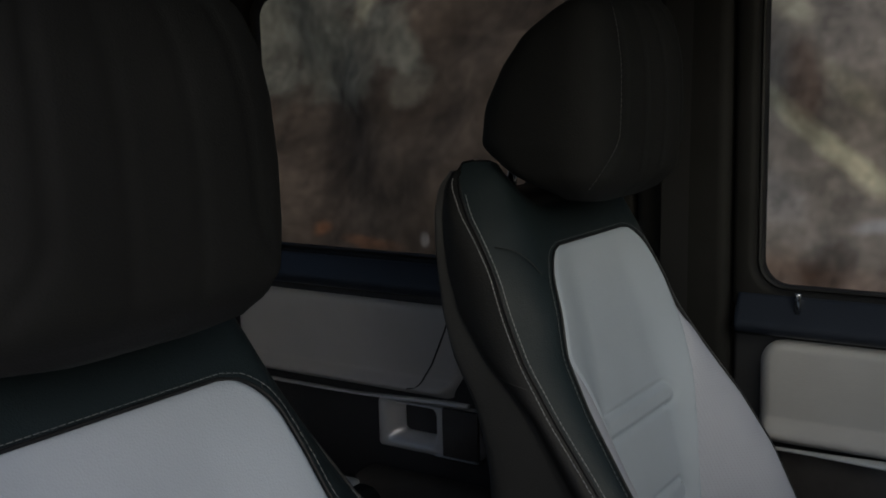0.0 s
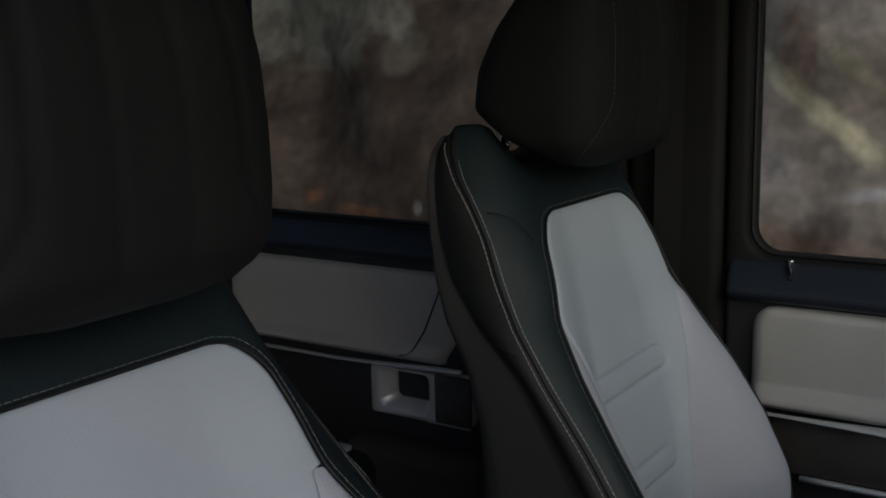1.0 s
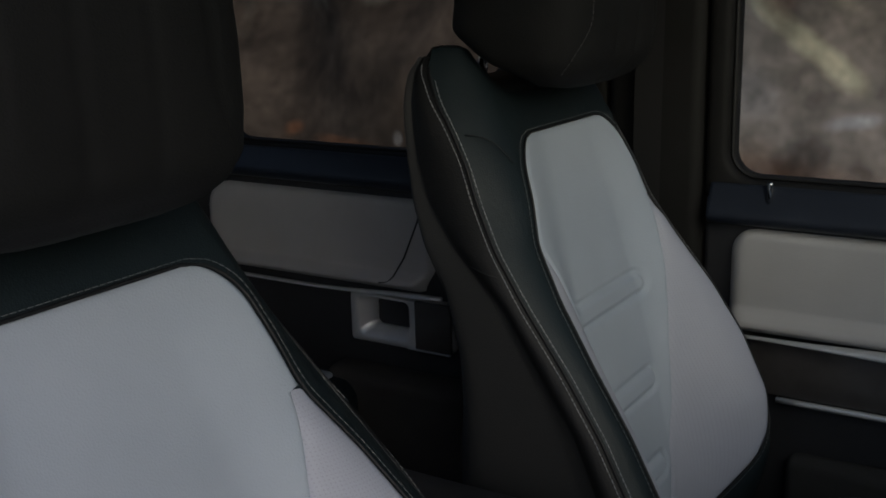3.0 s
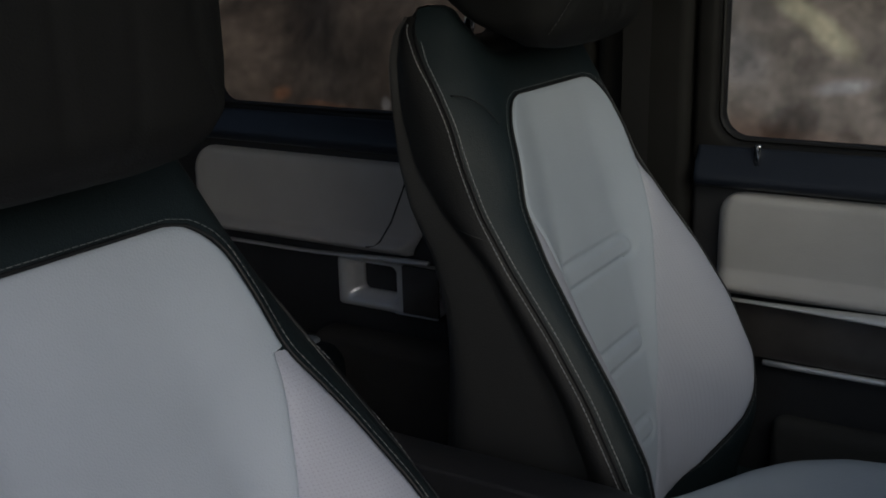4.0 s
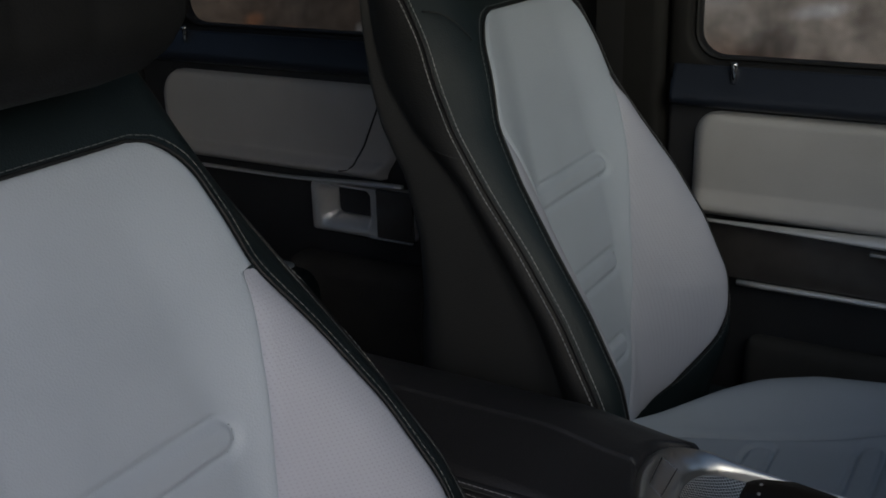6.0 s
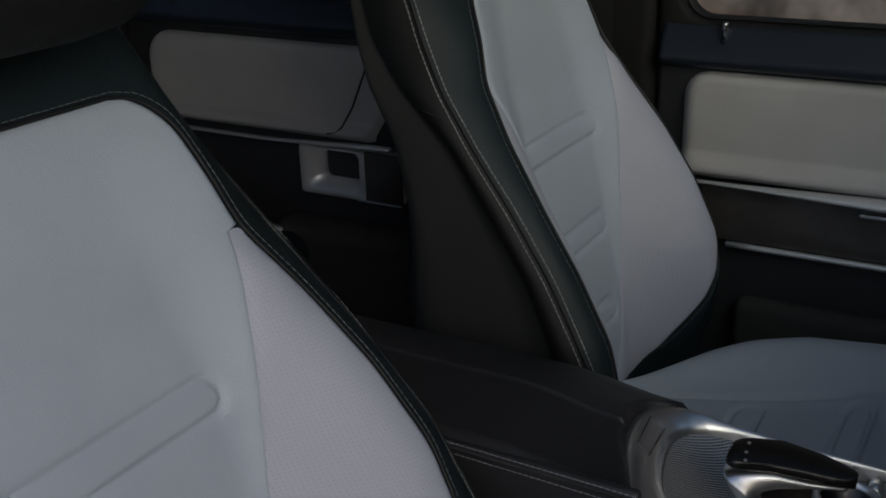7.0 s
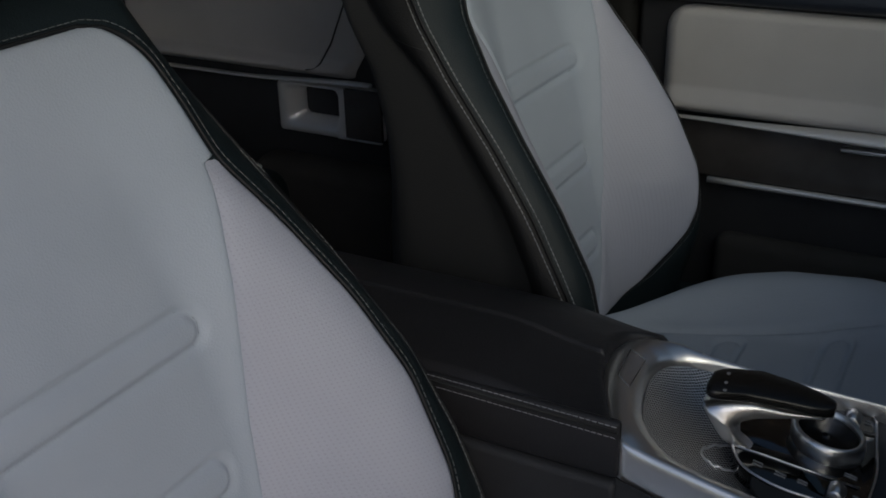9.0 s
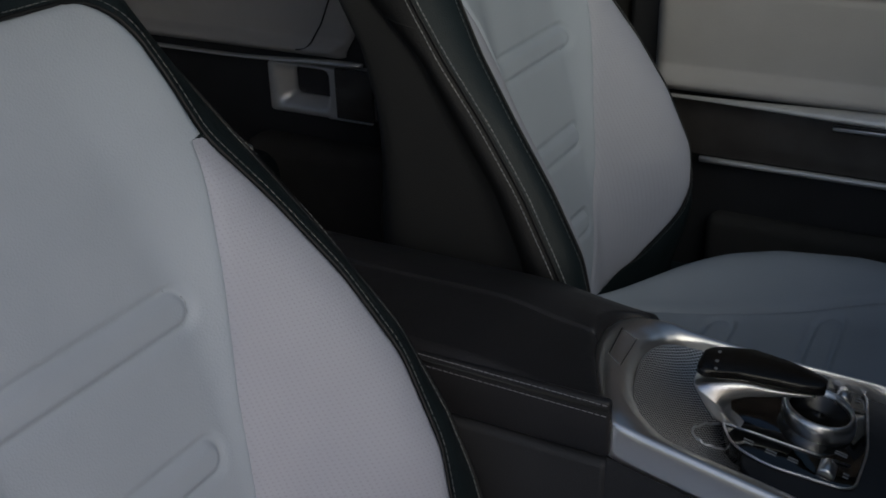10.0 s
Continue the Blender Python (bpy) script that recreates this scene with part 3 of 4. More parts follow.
def ledge(x0, x1, z):
    """A metal strip that widens from a thin rear end, rounded towards the cabin."""
    rows = []
    for i in range(41):
        q = i / 40
        r = 0.0022 + 0.0068 * step(0, 0.45, q)
        rows.append([(x0 + (x1 - x0) * q, DOOR_Y - 0.033 + 1.3 * r * math.cos(a), z + r * math.sin(a) + 0.5 * r * math.cos(a)) for a in [2 * math.pi * k / 14 for k in range(14)]])
    return tube_rows(rows)


front_door = thing("front_door", "closed front car door with light pad and dark veneer", "car door")
rear_door = thing("rear_door", "closed rear car door with light pad and pull handle", "car door")
WINDOW_LOW = 0.826
for door, x0, x1, wx0, wx1 in ((front_door, 0.045, 1.02, 0.078, 0.93), (rear_door, -1.10, -0.125, -0.988, -0.16)):
    frame_in = rounded_outline(wx0, wx1, WINDOW_LOW, 1.345, 0.045, 8)
    frame_out = rounded_outline(x0, x1, 0.79, 1.40, 0.02, 8)
    part("window_frame", *plate(frame_out, DOOR_Y - 0.004, DOOR_Y + 0.044, 0.008, frame_in), FRAME, door, "black window frame")
    seal_in = rounded_outline(wx0 + 0.006, wx1 - 0.006, WINDOW_LOW + 0.005, 1.339, 0.040, 8)
    part("window_seal", *plate(frame_in, DOOR_Y + 0.018, DOOR_Y + 0.045, 0.003, seal_in), RUBBER, door, "black rubber window seal")
    v, f = slab(wx0 - 0.004, wx1 + 0.004, DOOR_Y + 0.028, DOOR_Y + 0.033, WINDOW_LOW - 0.01, 1.35, 0.001, 1)
    pane = part("pane", v, f, GLASS if door is front_door else PRIVACY, door, "clear window glass" if door is front_door else "tinted window glass", smooth=False)
    pane.visible_shadow = False
    shape = [(DOOR_Y + 0.020, 0.758), (DOOR_Y - 0.012, 0.758), (DOOR_Y - 0.024, 0.764), (DOOR_Y - 0.027, 0.773), (DOOR_Y - 0.024, 0.783), (DOOR_Y - 0.012, 0.806), (DOOR_Y - 0.007, 0.818), (DOOR_Y - 0.0048, 0.8215), (DOOR_Y + 0.02, 0.8215)]
    v, f = tube_rows([[(x, y, z) for y, z in shape] for x in (x0 + 0.012, x0 + 0.018, x1 - 0.018, x1 - 0.012)])
    part("sill_trim", v, f, NAVY, door, "dark blue-black soft window sill")
    v, f = slab(x0, x1, DOOR_Y + 0.004, DOOR_Y + 0.055, 0.05, 0.80, 0.01, 3)
    part("door_panel", v, f, SOFT, door, "black soft door panel")

# front door
part("pad", *armrest_pad(0.093, 0.98, 0.588, 0.752, 0.040, 0.034), PAD, front_door, "light grey leather door pad")
part("trim_strip", *ledge(0.118, 0.98, 0.5845), SATIN, front_door, "satin metal strip under the pad")
v, f = slab(0.130, 0.98, DOOR_Y - 0.010, DOOR_Y + 0.01, 0.484, 0.580, 0.004, 2)
part("veneer_band", v, f, WOOD, front_door, "dark glossy veneer band")
part("trim_strip", *cord([(0.178 + 0.80 * i / 20, DOOR_Y - 0.013, 0.480) for i in range(21)], 0.0052, 10), SATIN, front_door, "thin metal strip")
v, f = slab(0.372, 0.50, DOOR_Y - 0.018, DOOR_Y - 0.008, 0.5555, 0.5625, 0.002, 2)
part("handle_bar", v, f, CHROME, front_door, "short metal bar on the veneer")
v, f = slab(0.20, 0.98, DOOR_Y - 0.035, DOOR_Y + 0.01, 0.10, 0.395, 0.02, 4)
part("map_pocket", v, f, CARPET, front_door, "black carpeted map pocket")

# rear door
part("pad", *armrest_pad(-1.035, -0.466, 0.566, 0.7425, 0.060, 0.030, cut=0.024), PAD, rear_door, "light grey leather door pad")
part("pad_seam", *cord([(-0.486, DOOR_Y - 0.0168, 0.735), (-0.497, DOOR_Y - 0.0168, 0.700), (-0.528, DOOR_Y - 0.0175, 0.630), (-0.546, DOOR_Y - 0.030, 0.594), (-0.556, DOOR_Y - 0.036, 0.584), (-0.575, DOOR_Y - 0.038, 0.581)], 0.0016, 6), SIDE, rear_door, "dark seam across the pad")
rows = []
for i in range(21):
    q = i / 20
    x, z, h = -1.02 + 0.58 * q, 0.5525 + 0.0105 * step(0.45, 1.0, q), 0.0030 + 0.0022 * step(0.5, 1.0, q)
    rows.append([(x, DOOR_Y - 0.030 + 0.008 * math.cos(a), z + h * math.sin(a)) for a in [2 * math.pi * k / 12 for k in range(12)]])
part("trim_strip", *tube_rows(rows), SATIN, rear_door, "satin metal strip under the pad")
# pull handle: a flat bezel whose opening slopes inwards to a dark hollow
outer = rounded_outline(-0.655, -0.425, 0.452, 0.549, 0.008, 8)
mouth = rounded_outline(-0.634, -0.517, 0.467, 0.544, 0.014, 8)
inner = rounded_outline(-0.606, -0.520, 0.485, 0.542, 0.012, 8)
rings = [[(x, y, z) for x, z in line] for line, y in ((outer, DOOR_Y + 0.006), (outer, DOOR_Y - 0.022), (rounded_outline(-0.653, -0.427, 0.454, 0.547, 0.007, 8), DOOR_Y - 0.025), (rounded_outline(-0.638, -0.513, 0.463, 0.546, 0.015, 8), DOOR_Y - 0.025), (mouth, DOOR_Y - 0.022), (inner, DOOR_Y - 0.008), (inner, DOOR_Y + 0.003))]
part("handle_bezel", *tube_rows(rings, cap=False), SATIN, rear_door, "satin metal pull handle bezel")
v, f = slab(-0.502, -0.423, DOOR_Y - 0.0268, DOOR_Y - 0.018, 0.4555, 0.5505, 0.0015, 2)
part("lever", v, f, WOOD, rear_door, "dark door lever")
v, f = slab(-0.520, -0.425, DOOR_Y - 0.027, DOOR_Y - 0.020, 0.4515, 0.4555, 0.001, 2)
part("trim_strip", v, f, CHROME, rear_door, "thin metal edge under the handle")
v, f = slab(-0.70, -0.36, DOOR_Y - 0.075, DOOR_Y + 0.01, 0.12, 0.405, 0.03, 4)
part("map_pocket", v, f, CLOTH, rear_door, "dark door pocket")
for door, x in ((front_door, 0.152), (rear_door, -0.952)):
    part("lock_pin", *cord([(x, DOOR_Y - 0.013, 0.797), (x, DOOR_Y - 0.013, 0.826), (x, DOOR_Y - 0.013, 0.829)], 0.0052, 12), BRIGHT, door, "chrome lock pin")

# pillar between the doors, with its belt
pillar = tagged(part("pillar", *slab(-0.118, 0.040, DOOR_Y - 0.012, DOOR_Y + 0.05, 0.0, 1.42, 0.02, 4), FRAME), "black door pillar trim", "pillar", kind="structure")
belt = thing("seat_belt", "black seat belt hanging on the door pillar", "seat belt")
part("webbing", *sheet([[(-0.060 + 0.046 * j / 4, DOOR_Y - 0.022 - 0.02 * math.sin(math.pi * i / 20), 0.25 + 1.10 * i / 20) for j in range(5)] for i in range(21)]), RUBBER, belt, "black woven webbing")
v, f = slab(-0.070, 0.0, DOOR_Y - 0.034, DOOR_Y - 0.010, 1.33, 1.40, 0.01, 3)
part("anchor", v, f, RUBBER, belt, "black belt anchor cover")

# closing shell round the cabin; mostly unseen, it bounds the daylight
def setting(name, v, f, mat, label, category):
    return tagged(part(name, v, f, mat), label, category, kind="structure")


setting("floor", *slab(-1.75, 1.35, -0.80, 0.80, -0.06, 0.0, 0.01), CARPET, "black carpeted car floor", "floor")
# unseen roof, cut short at the front to let light in
setting("ceiling", *slab(-1.75, 0.40, -0.72, 0.80, 1.42, 1.47, 0.01), LINER, "pale grey cloth headliner", "ceiling")
# rear wall out of view, left open above for more light behind
setting("wall_rear", *slab(-1.80, -1.74, -0.80, 0.80, 0.0, 0.85, 0.01), SOFT, "black rear cabin wall", "wall")
setting("wall_near", *slab(-1.74, -0.16, -0.80, -0.76, 0.0, 0.80, 0.01), SOFT, "black inner side wall behind the open door", "wall")
# near-side pane out of view, added to cut light on the rear cabin
setting("window_2", [(-1.74, -0.775, 0.79), (-0.19, -0.775, 0.79), (-0.19, -0.735, 1.43), (-1.74, -0.735, 1.43)], [(0, 1, 2, 3)], SMOKED, "unseen rear side window, added to dim the light", "window")
setting("wall_far", *slab(-1.74, -1.112, 0.745, 0.80, 0.0, 1.42, 0.01), SOFT, "black inner rear quarter panel", "wall")
setting("trim", *slab(-0.20, -0.12, -0.80, -0.74, 0.0, 1.42, 0.01), SOFT, "black near door pillar", "pillar")
# windscreen out of view, added as a filter for the front light
rows = [[(0.405 + 0.56 * i / 8 + 0.05 * (1 - (j / 6 - 1) ** 2), 0.74 * (j / 6 - 1), 1.445 - 0.50 * i / 8) for j in range(13)] for i in range(9)]
setting("window_1", *sheet(rows), SCREEN, "green-tinted windscreen over the dashboard", "windscreen")
# dashboard block out of view, sized to stop low light from the front
dash = thing("dashboard", "unseen black dashboard block, added to shade the lower seats", "dashboard")
v, f = slab(0.87, 1.34, -0.72, 0.74, 0.40, 0.94, 0.06, 4)
part("dash_body", v, f, SOFT, dash)

bench = thing("rear_bench", "black leather rear bench with light inserts", "rear seat")
for y0, y1 in ((-0.70, -0.24), (-0.23, 0.23), (0.24, 0.735)):
    v, f = slab(-1.28, -0.61, y0, y1, 0.18, 0.385, 0.04, 4)
    part("cushion", v, f, DARK, bench)
    v, f = slab(-1.26, -0.668, y0 + 0.06, y1 - 0.05, 0.365, 0.394, 0.012, 3)
    part("insert", v, f, LIGHT, bench, "light grey leather insert")
    v, f = slab(-1.42, -1.25, y0, y1, 0.36, 0.92, 0.05, 4)
    part("backrest", v, f, DARK, bench)

# ---- outside ----
rows = []
for i in range(61):
    s = i / 60
    row = []
    for j in range(121):
        x = -14 + 24 * j / 120
        z = -0.85 + 7.5 * s
        y = 4.9 + 1.9 * s + 0.35 * noise.noise((x * 0.7, z * 0.9, 3.1)) + 0.16 * noise.noise((x * 2.1, z * 2.3, 7.7))
        row.append((x, y, z))
    rows.append(row)
tagged(part("rock_bank", *sheet(rows), ROCK), "brown rocky bank with pale patches", "rock bank", kind="structure")
tagged(part("ground", [(-400, -400, -0.8), (400, -400, -0.8), (400, 400, -0.8), (-400, 400, -0.8)], [(0, 1, 2, 3)], GROUND, smooth=False), "brown gravel ground beside the car", "ground", kind="structure")


# ---- centre console ----
console = thing("centre_console", "black leather centre console with satin metal trim", "centre console")


def pod_z(x):
    """The height of the metal rim, which falls towards the dashboard."""
    return 0.550 - 0.20 * max(0.0, x - 0.33) + 0.005 * step(0.37, 0.29, x)


def rim_line():
    """The rim's outer ridge in plan, from the near arm round the slanting rear end to the far arm, evenly divided."""
    outer = [(0.95, -0.101), (0.60, -0.101), (0.40, -0.101), (0.365, -0.1005), (0.338, -0.1005), (0.329, -0.097), (0.323, -0.088), (0.309, -0.062), (0.294, -0.031), (0.281, 0.006), (0.2775, 0.040), (0.284, 0.064), (0.300, 0.078), (0.325, 0.085), (0.36, 0.090), (0.42, 0.101), (0.475, 0.115), (0.535, 0.131), (0.65, 0.142), (0.95, 0.145)]
    inner = [(0.95, -0.082), (0.60, -0.081), (0.47, -0.080), (0.42, -0.083), (0.382, -0.080), (0.365, -0.073), (0.352, -0.064), (0.337, -0.045), (0.328, -0.020), (0.322, 0.008), (0.320, 0.030), (0.323, 0.047), (0.331, 0.062), (0.345, 0.074), (0.365, 0.082), (0.40, 0.091), (0.44, 0.100), (0.53, 0.125), (0.65, 0.136), (0.95, 0.138)]
    outer, inner = np.array(outer), np.array(inner)
    run = np.r_[0, np.cumsum(np.hypot(*np.diff(outer, axis=0).T))]
    even = np.linspace(0, run[-1], 900)
    k = np.hanning(15)
    lines = []
    for pts in (outer, inner):
        line = np.c_[np.interp(even, run, pts[:, 0]), np.interp(even, run, pts[:, 1])]
        for axis in (0, 1):
            line[:, axis] = np.convolve(np.pad(line[:, axis], 7, mode="edge"), k / k.sum(), mode="valid")
        lines.append(line)
    return lines


RIM_LINE, RIM_INSIDE = rim_line()


def rim(s):
    """Place and outward direction on the ridge, from the near arm (s = -1) to the far arm (1), and the rim's inner edge there."""
    k = (s + 1) / 2 * (len(RIM_LINE) - 1)
    i = min(len(RIM_LINE) - 2, int(k))
    a, b = RIM_LINE[max(0, i - 2)], RIM_LINE[min(len(RIM_LINE) - 1, i + 3)]
    d = (b - a) / np.hypot(*(b - a))
    p = RIM_LINE[i] + (RIM_LINE[i + 1] - RIM_LINE[i]) * (k - i)
    q = RIM_INSIDE[i] + (RIM_INSIDE[i + 1] - RIM_INSIDE[i]) * (k - i)
    return float(p[0]), float(p[1]), -float(d[1]), float(d[0]), float(q[0]), float(q[1])


RIM = [-1 + 2 * i / 260 for i in range(261)]


def lid_z(y):
    return 0.587 - 0.008 * (abs(min(y, 0.0)) / 0.1) ** 2 - 0.034 * (max(y, 0.0) / 0.12) ** 2.4


def lid_end(y):
    """Where the lid ends against the rim."""
    best = min(((abs(rim(s)[1] - max(-0.098, min(0.098, y))), rim(s)[0]) for s in RIM if rim(s)[0] < 0.36), key=lambda p: p[0])
    return min(best[1] - 0.001, 0.331 - 0.019 * step(0.03, 0.07, y))


rows = []
ys = [-0.106 + 0.228 * j / 190 for j in range(191)]
ends = [lid_end(y) for y in ys]
ends = list(np.convolve(np.pad(ends, 8, mode="edge"), np.ones(17) / 17, mode="valid"))
for i in range(41):
    q = i / 40
    line = []
    for y, e in zip(ys, ends):
        x = -0.32 + (e + 0.32) * (1 - (1 - q) ** 1.6)
        edge = min(y + 0.106, 0.122 - y)
        drop = 0.013 * max(0.0, 1 - edge / 0.014) ** 2 + 0.006 * max(0.0, 1 - (e - x) / 0.006) ** 2 + 0.015 * step(0.17, e, x)
        line.append((x, y, lid_z(y) - drop - 0.0045 * math.exp(-((y - 0.006) / 0.0024) ** 2)))
    rows.append([(line[0][0], -0.108, 0.560), *line, (line[-1][0], 0.124, 0.50)])
rows.append([(p[0] + 0.002, p[1], 0.52) for p in rows[-1]])
part("lid", *sheet(rows), LID, console, "black leather split armrest lid")
for y, z in ((-0.1085, 0.5750), (-0.1102, 0.5648)):
    part("stitching", *stitches([(-0.30, y, z + 0.002), (0.0, y, z), (0.3355, y, z - 0.0055)], 0.0036, 0.0024, 0.00042), THREAD, console, "grey thread stitches")
v, f = slab(-0.34, 0.3365, -0.1085, -0.098, 0.514, 0.573, 0.004, 2)
part("lid_rim", v, f, LID, console, "black leather flank of the lid")
part("lid_seam", *cord([(-0.30, -0.1088, 0.5715), (0.0, -0.1088, 0.5700), (0.3355, -0.1088, 0.5648)], 0.0018, 6), SEAM, console, "dark seam between the stitches")
v, f = slab(-0.34, 0.338, -0.113, 0.122, 0.02, 0.512, 0.008, 3)
part("body", v, f, SOFT, console, "black soft console flank")
v, f = slab(0.344, 0.87, -0.1070, 0.1070, 0.02, 0.440, 0.006, 3)
part("front_body", v, f, SOFT, console, "black console body")

# satin metal rim round the controls
rows, inner = [], []
for s in RIM:
    x, y, nx, ny, ix, iy = rim(s)
    rear = max(0.0, -nx)
    z, zi = pod_z(x), pod_z(ix)
    line = []
    if nx * (x - ix) + ny * (y - iy) < 0:
        nx, ny = -nx, -ny
    for out, up in ((0.0050, -0.036), (0.0048, -0.026), (0.0040, -0.010), (0.0028, -0.0040), (0.0014, -0.0012), (0.0, 0.0002)):
        out *= 1 - 0.7 * rear
        line.append((x + nx * out, y + ny * out, z + up))
    for q, up, arm in ((0.12, 0.0016, 0.0002), (0.3, 0.0030, -0.0004), (0.55, 0.0028, -0.0022), (0.78, 0.0002, -0.0050), (0.92, -0.004, -0.0085), (1.0, -0.009, -0.0125), (1.02, -0.016, -0.018)):
        up = up * rear + arm * (1 - rear)
        line.append((x + (ix - x) * q, y + (iy - y) * q, z + (zi - z) * q + up))
    rows.append(line)
    inner.append((x + (ix - x) * 1.03, y + (iy - y) * 1.03, zi - 0.012))
trim_ring = part("trim_ring", *sheet(rows), SILVER, console, "satin metal rim of the console")
for side in (-1, 1):
    rows = [[(0.336 + 0.5 * i / 20, side * ((0.1125 if side < 0 else min(0.146, 0.088 + 0.22 * 0.5 * i / 20)) - 0.004 * (k == 0)), (pod_z(0.336 + 0.5 * i / 20) - 0.0335) * (1 - k / 3) + 0.40 * k / 3) for k in range(4)] for i in range(21)]
    part("flank", *sheet(rows), SOFT, console, "black soft flank under the rim")
# a small outlined field in the rear of the rim: short sides pale, long sides dark
mark = []
for px, py in ((0.2936, 0.044), (0.3135, 0.031), (0.3157, -0.0222), (0.2989, -0.0074), (0.2936, 0.044)):
    mark.append((px, py))
for k, (a, b) in enumerate(zip(mark, mark[1:])):
    line = [(a[0] + (b[0] - a[0]) * i / 6, a[1] + (b[1] - a[1]) * i / 6, 0.5588 - 0.0008 * (i / 6 if k == 0 else 1 if k == 1 else 1 - i / 6 if k == 2 else 0)) for i in range(7)]
    part("gap", *cord(line, 0.00045, 5), THREAD if k in (0, 2) else SEAM, trim_ring)

# hollow with fine perforated metal behind the controller
inner = [p for p in inner if p[0] < 0.478]
rows = []
for i in range(13):
    q = i / 12
    line = []
    for x, y, z in inner:
        px = x + (0.47 - x) * q * 0.8 if x < 0.47 else x
        line.append((px, y * (1 - 0.8 * q), pod_z(px) + (z - pod_z(x)) - 0.026 * math.sin(q * math.pi / 2)))
    rows.append(line)
hollow = [p for row in rows for p in row]
part("grille", *sheet(rows), GRILLE, console, "dark perforated metal hollow")


def pod(x, y, up):
    return (x, y, pod_z(x) + up)


def slab_on_pod(outline, up0, up1, r=0.0015):
    """A thin plate with an outline in x and y, lying on the slope of the pod."""
    n = len(outline)
    cx, cy = sum(p[0] for p in outline) / n, sum(p[1] for p in outline) / n

    def ring(d, up):
        out = []
        for x, y in outline:
            k = max(0.0, 1 - d / max(1e-6, math.hypot(x - cx, y - cy)))
            out.append(pod(cx + (x - cx) * k, cy + (y - cy) * k, up))
        return out
    return tube_rows([ring(0, up0), ring(0, up1 - r), ring(0.4 * r, up1 - 0.3 * r), ring(r, up1)])


# a faint oval reflection on the hollow's floor, laid as a pale cord
ring_mark = []
for i in range(41):
    ca, sa = math.cos(2 * math.pi * i / 40), math.sin(2 * math.pi * i / 40)
    x, y = 0.411 + 0.021 * ca + 0.005 * sa, -0.011 + 0.016 * ca - 0.017 * sa
    ring_mark.append((x, y, min(hollow, key=lambda p: (p[0] - x) ** 2 + (p[1] - y) ** 2)[2] + 0.0011))
part("emblem_ring", *cord(ring_mark, 0.0014, 8), SATIN, console, "faint oval ring in the hollow")


def rounded_path(corners, r, n=7):
    """A closed outline through the corners, each rounded over the length r."""
    out = []
    for i, c in enumerate(corners):
        c, a, b = Vector(c), Vector(corners[i - 1]), Vector(corners[(i + 1) % len(corners)])
        p, q = c + (a - c).normalized() * min(r, (a - c).length * 0.45), c + (b - c).normalized() * min(r, (b - c).length * 0.45)
        out += [tuple((p.lerp(c, k / n)).lerp(c.lerp(q, k / n), k / n)) for k in range(n + 1)]
    return out


bank_outline = rounded_path([(0.414, -0.016), (0.430, -0.041), (0.462, -0.0475), (0.536, -0.0330), (0.5375, 0.035), (0.522, 0.128), (0.476, 0.117), (0.418, 0.075), (0.404, 0.020)], 0.016)
surround = rounded_path([(0.440, -0.058), (0.470, -0.0800), (0.94, -0.085), (0.94, 0.142), (0.535, 0.1330), (0.46, 0.1100), (0.44, 0.04)], 0.016)
part("panel_surround", *slab_on_pod(surround, -0.036, -0.0172), SOFT, console, "black trim round the switch panel")
bank = part("switch_panel", *slab_on_pod(bank_outline, -0.034, -0.015), BLACK, console, "glossy black switch panel")
edge_line = [pod(x, y, -0.0142) for x, y in bank_outline + bank_outline[:1]]
part("panel_edge", *cord(edge_line, 0.0012, 8), CHROME, bank, "thin metal edge")
part("divider", *cord([pod(0.415, -0.016, -0.0140), pod(0.440, -0.0105, -0.0140), pod(0.476, -0.006, -0.0140), pod(0.527, 0.001, -0.0140)], 0.0010, 8), CHROME, bank, "thin metal divider")
part("divider", *cord([pod(0.5265, 0.094, -0.0140), pod(0.495, 0.088, -0.0140), pod(0.470, 0.083, -0.0140)], 0.0007, 8), CHROME, bank, "thin metal divider")
# small printed marks, each a pair of bars
for x, y, dx, dy in ((0.441, -0.0255, 0.0045, 0.0035), (0.462, -0.0270, 0.0050, 0.0035), (0.4812, -0.0245, 0.0045, 0.0030), (0.526, -0.0145, 0.0025, 0.0040), (0.517, 0.0140, 0.0055, 0.0030), (0.487, 0.1080, 0.0045, 0.0040), (0.5165, 0.1110, 0.0025, 0.0040)):
    for k in (-1, 1):
        q = [(x - dx, y + k * dy * 0.6 - 0.0008), (x + dx, y + k * dy * 0.6 - 0.0008), (x + dx, y + k * dy * 0.6 + 0.0008), (x - dx, y + k * dy * 0.6 + 0.0008)]
        part("mark", *slab_on_pod(q, -0.0152, -0.0144, 0.0002), FAINT, bank, smooth=False)
for x, y in ((0.5105, -0.0190), (0.5035, 0.1050)):
    rows = []
    for i in range(9):
        q = i / 8
        px, lift = x - 0.0075 + 0.015 * q, 0.0075 * math.sin(math.pi * (0.12 + 0.76 * q))
        rows.append([pod(px, y - 0.0095, -0.016), pod(px, y - 0.0095, -0.014 + lift * 0.8), pod(px, y - 0.0080, -0.014 + lift), pod(px, y + 0.0080, -0.014 + lift), pod(px, y + 0.0095, -0.014 + lift * 0.8), pod(px, y + 0.0095, -0.016)])
    part("rocker", *tube_rows(rows), CHROME, bank, "satin metal rocker switch")

# touch pad on its arched metal palm rest
palm = thing("touch_controller", "glossy black touch pad on an arched satin metal rest", "controller")
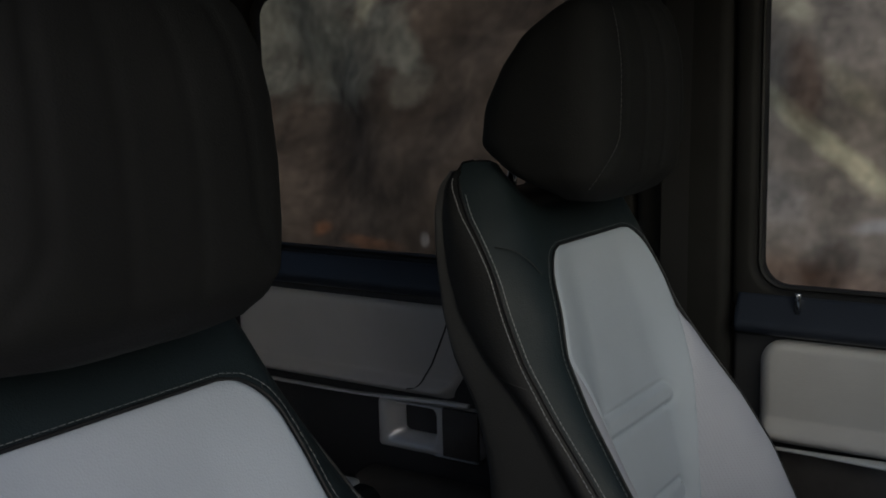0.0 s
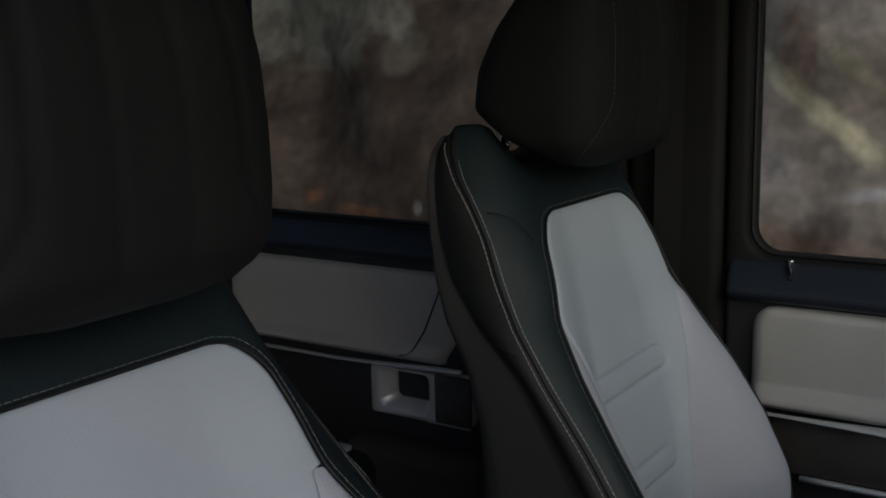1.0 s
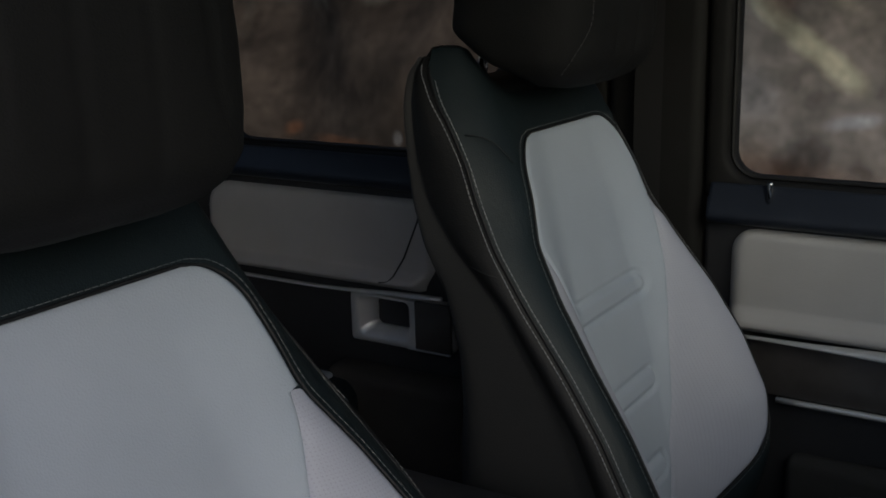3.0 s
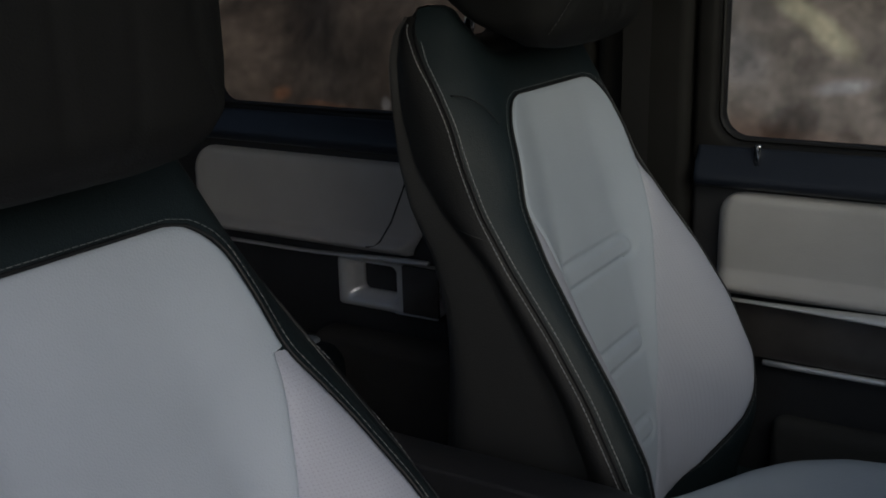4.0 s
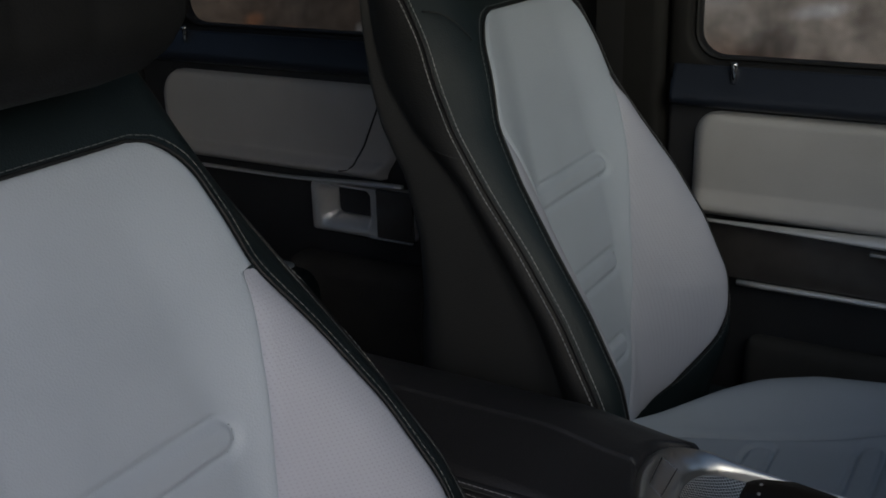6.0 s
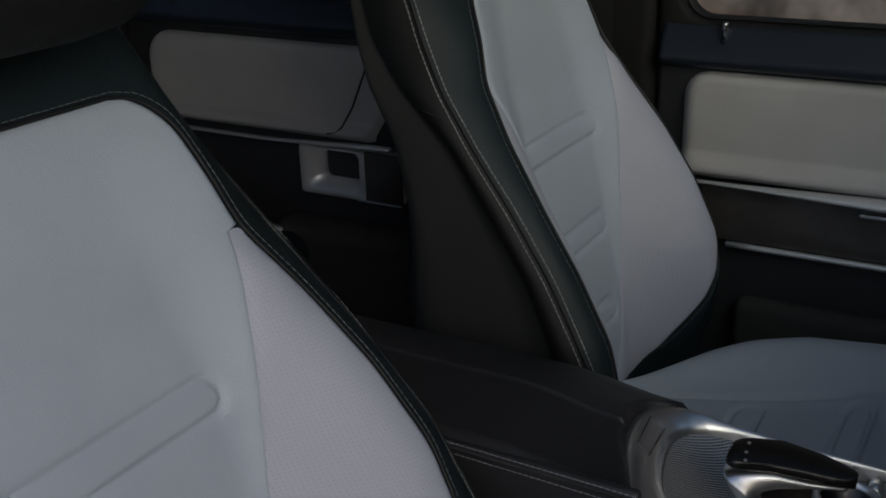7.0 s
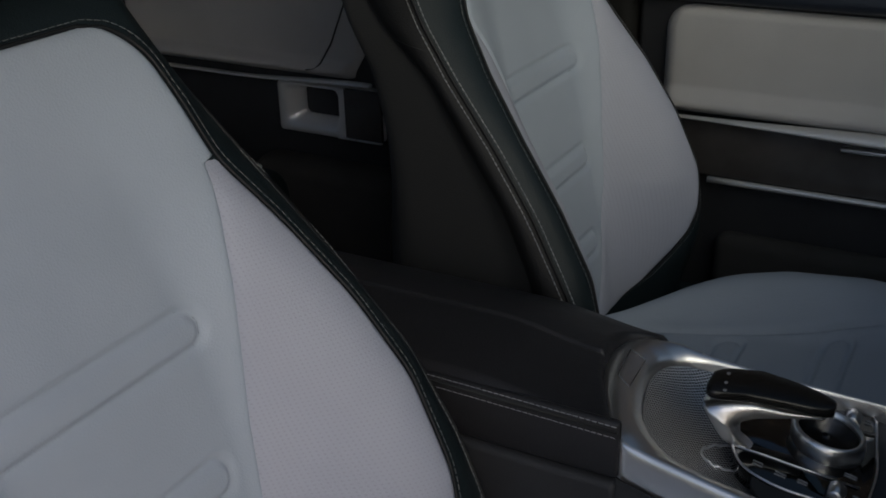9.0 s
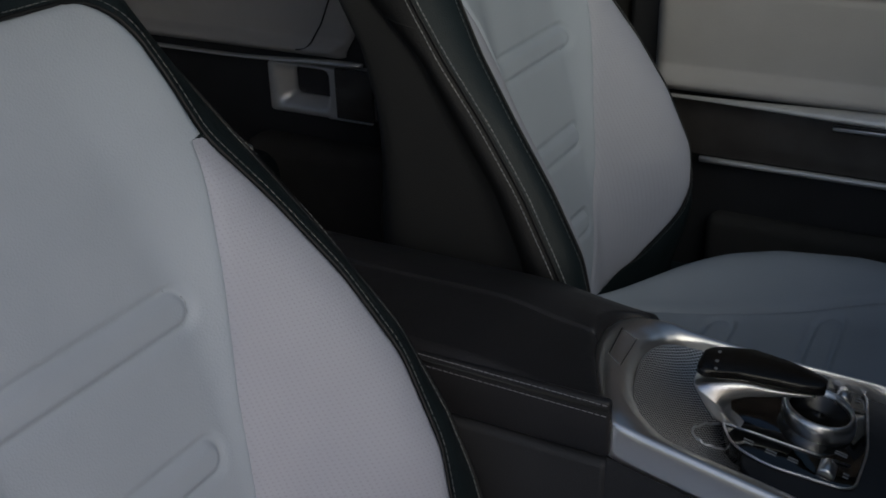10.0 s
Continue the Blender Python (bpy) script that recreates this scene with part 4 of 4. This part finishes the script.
cy_pad = table([0.382, 0.395, 0.425, 0.458, 0.490], [-0.012, -0.005, 0.0145, 0.0235, 0.0275], 0.006)
w_pad = table([0.388, 0.391, 0.396, 0.402, 0.425, 0.458, 0.478, 0.490, 0.494], [0.014, 0.0200, 0.0232, 0.0245, 0.0245, 0.0200, 0.0160, 0.0115, 0.0075], 0.003)


def pad_ring(x, z0, z1, r):
    """Cross section of the pad at x, between two heights over the rim, with round edges."""
    c, w = cy_pad(x), max(0.002, w_pad(x))
    r = min(r, w * 0.9)
    pts = []
    for ya, za, a0 in ((-w + r, z0 + r, 180), (w - r, z0 + r, 270), (w - r, z1 - r, 0), (-w + r, z1 - r, 90)):
        for i in range(5):
            a = radians(a0 + 22.5 * i)
            y = ya + r * math.cos(a)
            crown = 0.0022 * (1 - (y / w) ** 2) if za > z0 + r else 0.0
            pts.append((x, c + y, pod_z(x) + za + r * math.sin(a) + crown))
    return pts


xs = [0.388 + 0.106 * i / 60 for i in range(61)]
part("touch_pad", *tube_rows([pad_ring(x, 0.0320, 0.0415, 0.0040) for x in xs]), PAD_BLACK, palm, "glossy black touch pad")
for x, y in ((0.3998, 0.0085), (0.4017, -0.0075), (0.4040, -0.0200)):
    v, f = rounded_box((0.0030, 0.0034, 0.0012), 0.0004, 1, (x, y, pod_z(x) + 0.0424))
    part("mark", v, f, FAINT, palm)
# the arch: from the thin front end under the pad back to the rear tip, and down forwards to the panel
rest_x = table([0, 1, 2, 3, 4, 5, 6, 7, 8, 9], [0.4880, 0.4578, 0.4302, 0.4166, 0.4065, 0.3997, 0.4053, 0.4124, 0.4230, 0.4339], 0.25)
rest_up = table([0, 1, 2, 3, 4, 5, 6, 7, 8, 9], [0.0297, 0.0262, 0.0238, 0.0210, 0.0172, 0.0124, 0.0016, -0.0080, -0.0150, -0.0260], 0.25)
rest_half = table([0, 1, 2, 3, 4, 5, 6, 7, 8, 9], [0.0020, 0.0045, 0.0092, 0.0121, 0.0161, 0.0195, 0.0116, 0.0080, 0.0054, 0.0044], 0.25)
lean_x = table([0, 1, 2, 3, 4, 5, 6, 7, 8, 9], [-0.02, -0.10, -0.09, -0.46, -0.70, -0.87, -1.0, -0.91, -0.58, -0.46], 0.25)
lean_z = table([0, 1, 2, 3, 4, 5, 6, 7, 8, 9], [1.0, 0.99, 0.99, 0.89, 0.71, 0.49, 0.10, -0.41, -0.81, -0.89], 0.25)
rows = []
for i in range(73):
    s = 9 * i / 72
    x, up, h = rest_x(s), rest_up(s), rest_half(s)
    n = Vector((lean_x(s), 0, lean_z(s))).normalized()
    near = -0.0325 + 0.5 * (x - 0.385)
    wide = 0.021 - 0.013 * step(5, 7, s)
    row = []
    for j in range(32):
        b = 2 * math.pi * j / 32
        cb, sb = math.cos(b), math.sin(b)
        k = (abs(cb) ** 3.2 + abs(sb) ** 3.2) ** (-1 / 3.2)
        row.append((x + n.x * h * k * sb, near + wide + wide * k * cb, pod_z(x) + up + n.z * h * k * sb))
    rows.append(row)
part("palm_rest", *tube_rows(rows), CHROME, palm, "arched satin metal palm rest")

dial = thing("rotary_dial", "satin metal rotary dial on the switch panel", "dial")
cx, cy = 0.489, 0.048
rows = []
for r, up in ((0.0335, -0.016), (0.0345, -0.012), (0.0346, -0.004), (0.0338, 0.0), (0.0320, 0.0030), (0.0300, 0.0034), (0.0285, 0.0018), (0.0275, -0.004)):
    rows.append([pod(cx + r * math.cos(2 * math.pi * j / 64), cy + r * math.sin(2 * math.pi * j / 64), up) for j in range(64)])
part("dial_ring", *tube_rows(rows, cap=False), CHROME, dial, "satin metal dial ring")
rows = []
for r, up in ((0.0278, -0.003), (0.022, -0.005), (0.012, -0.005), (0.004, -0.005)):
    rows.append([pod(cx + r * math.cos(2 * math.pi * j / 48), cy + r * math.sin(2 * math.pi * j / 48), up) for j in range(48)])
part("dial_cap", *tube_rows(rows), PAD_BLACK, dial, "black dial cap")
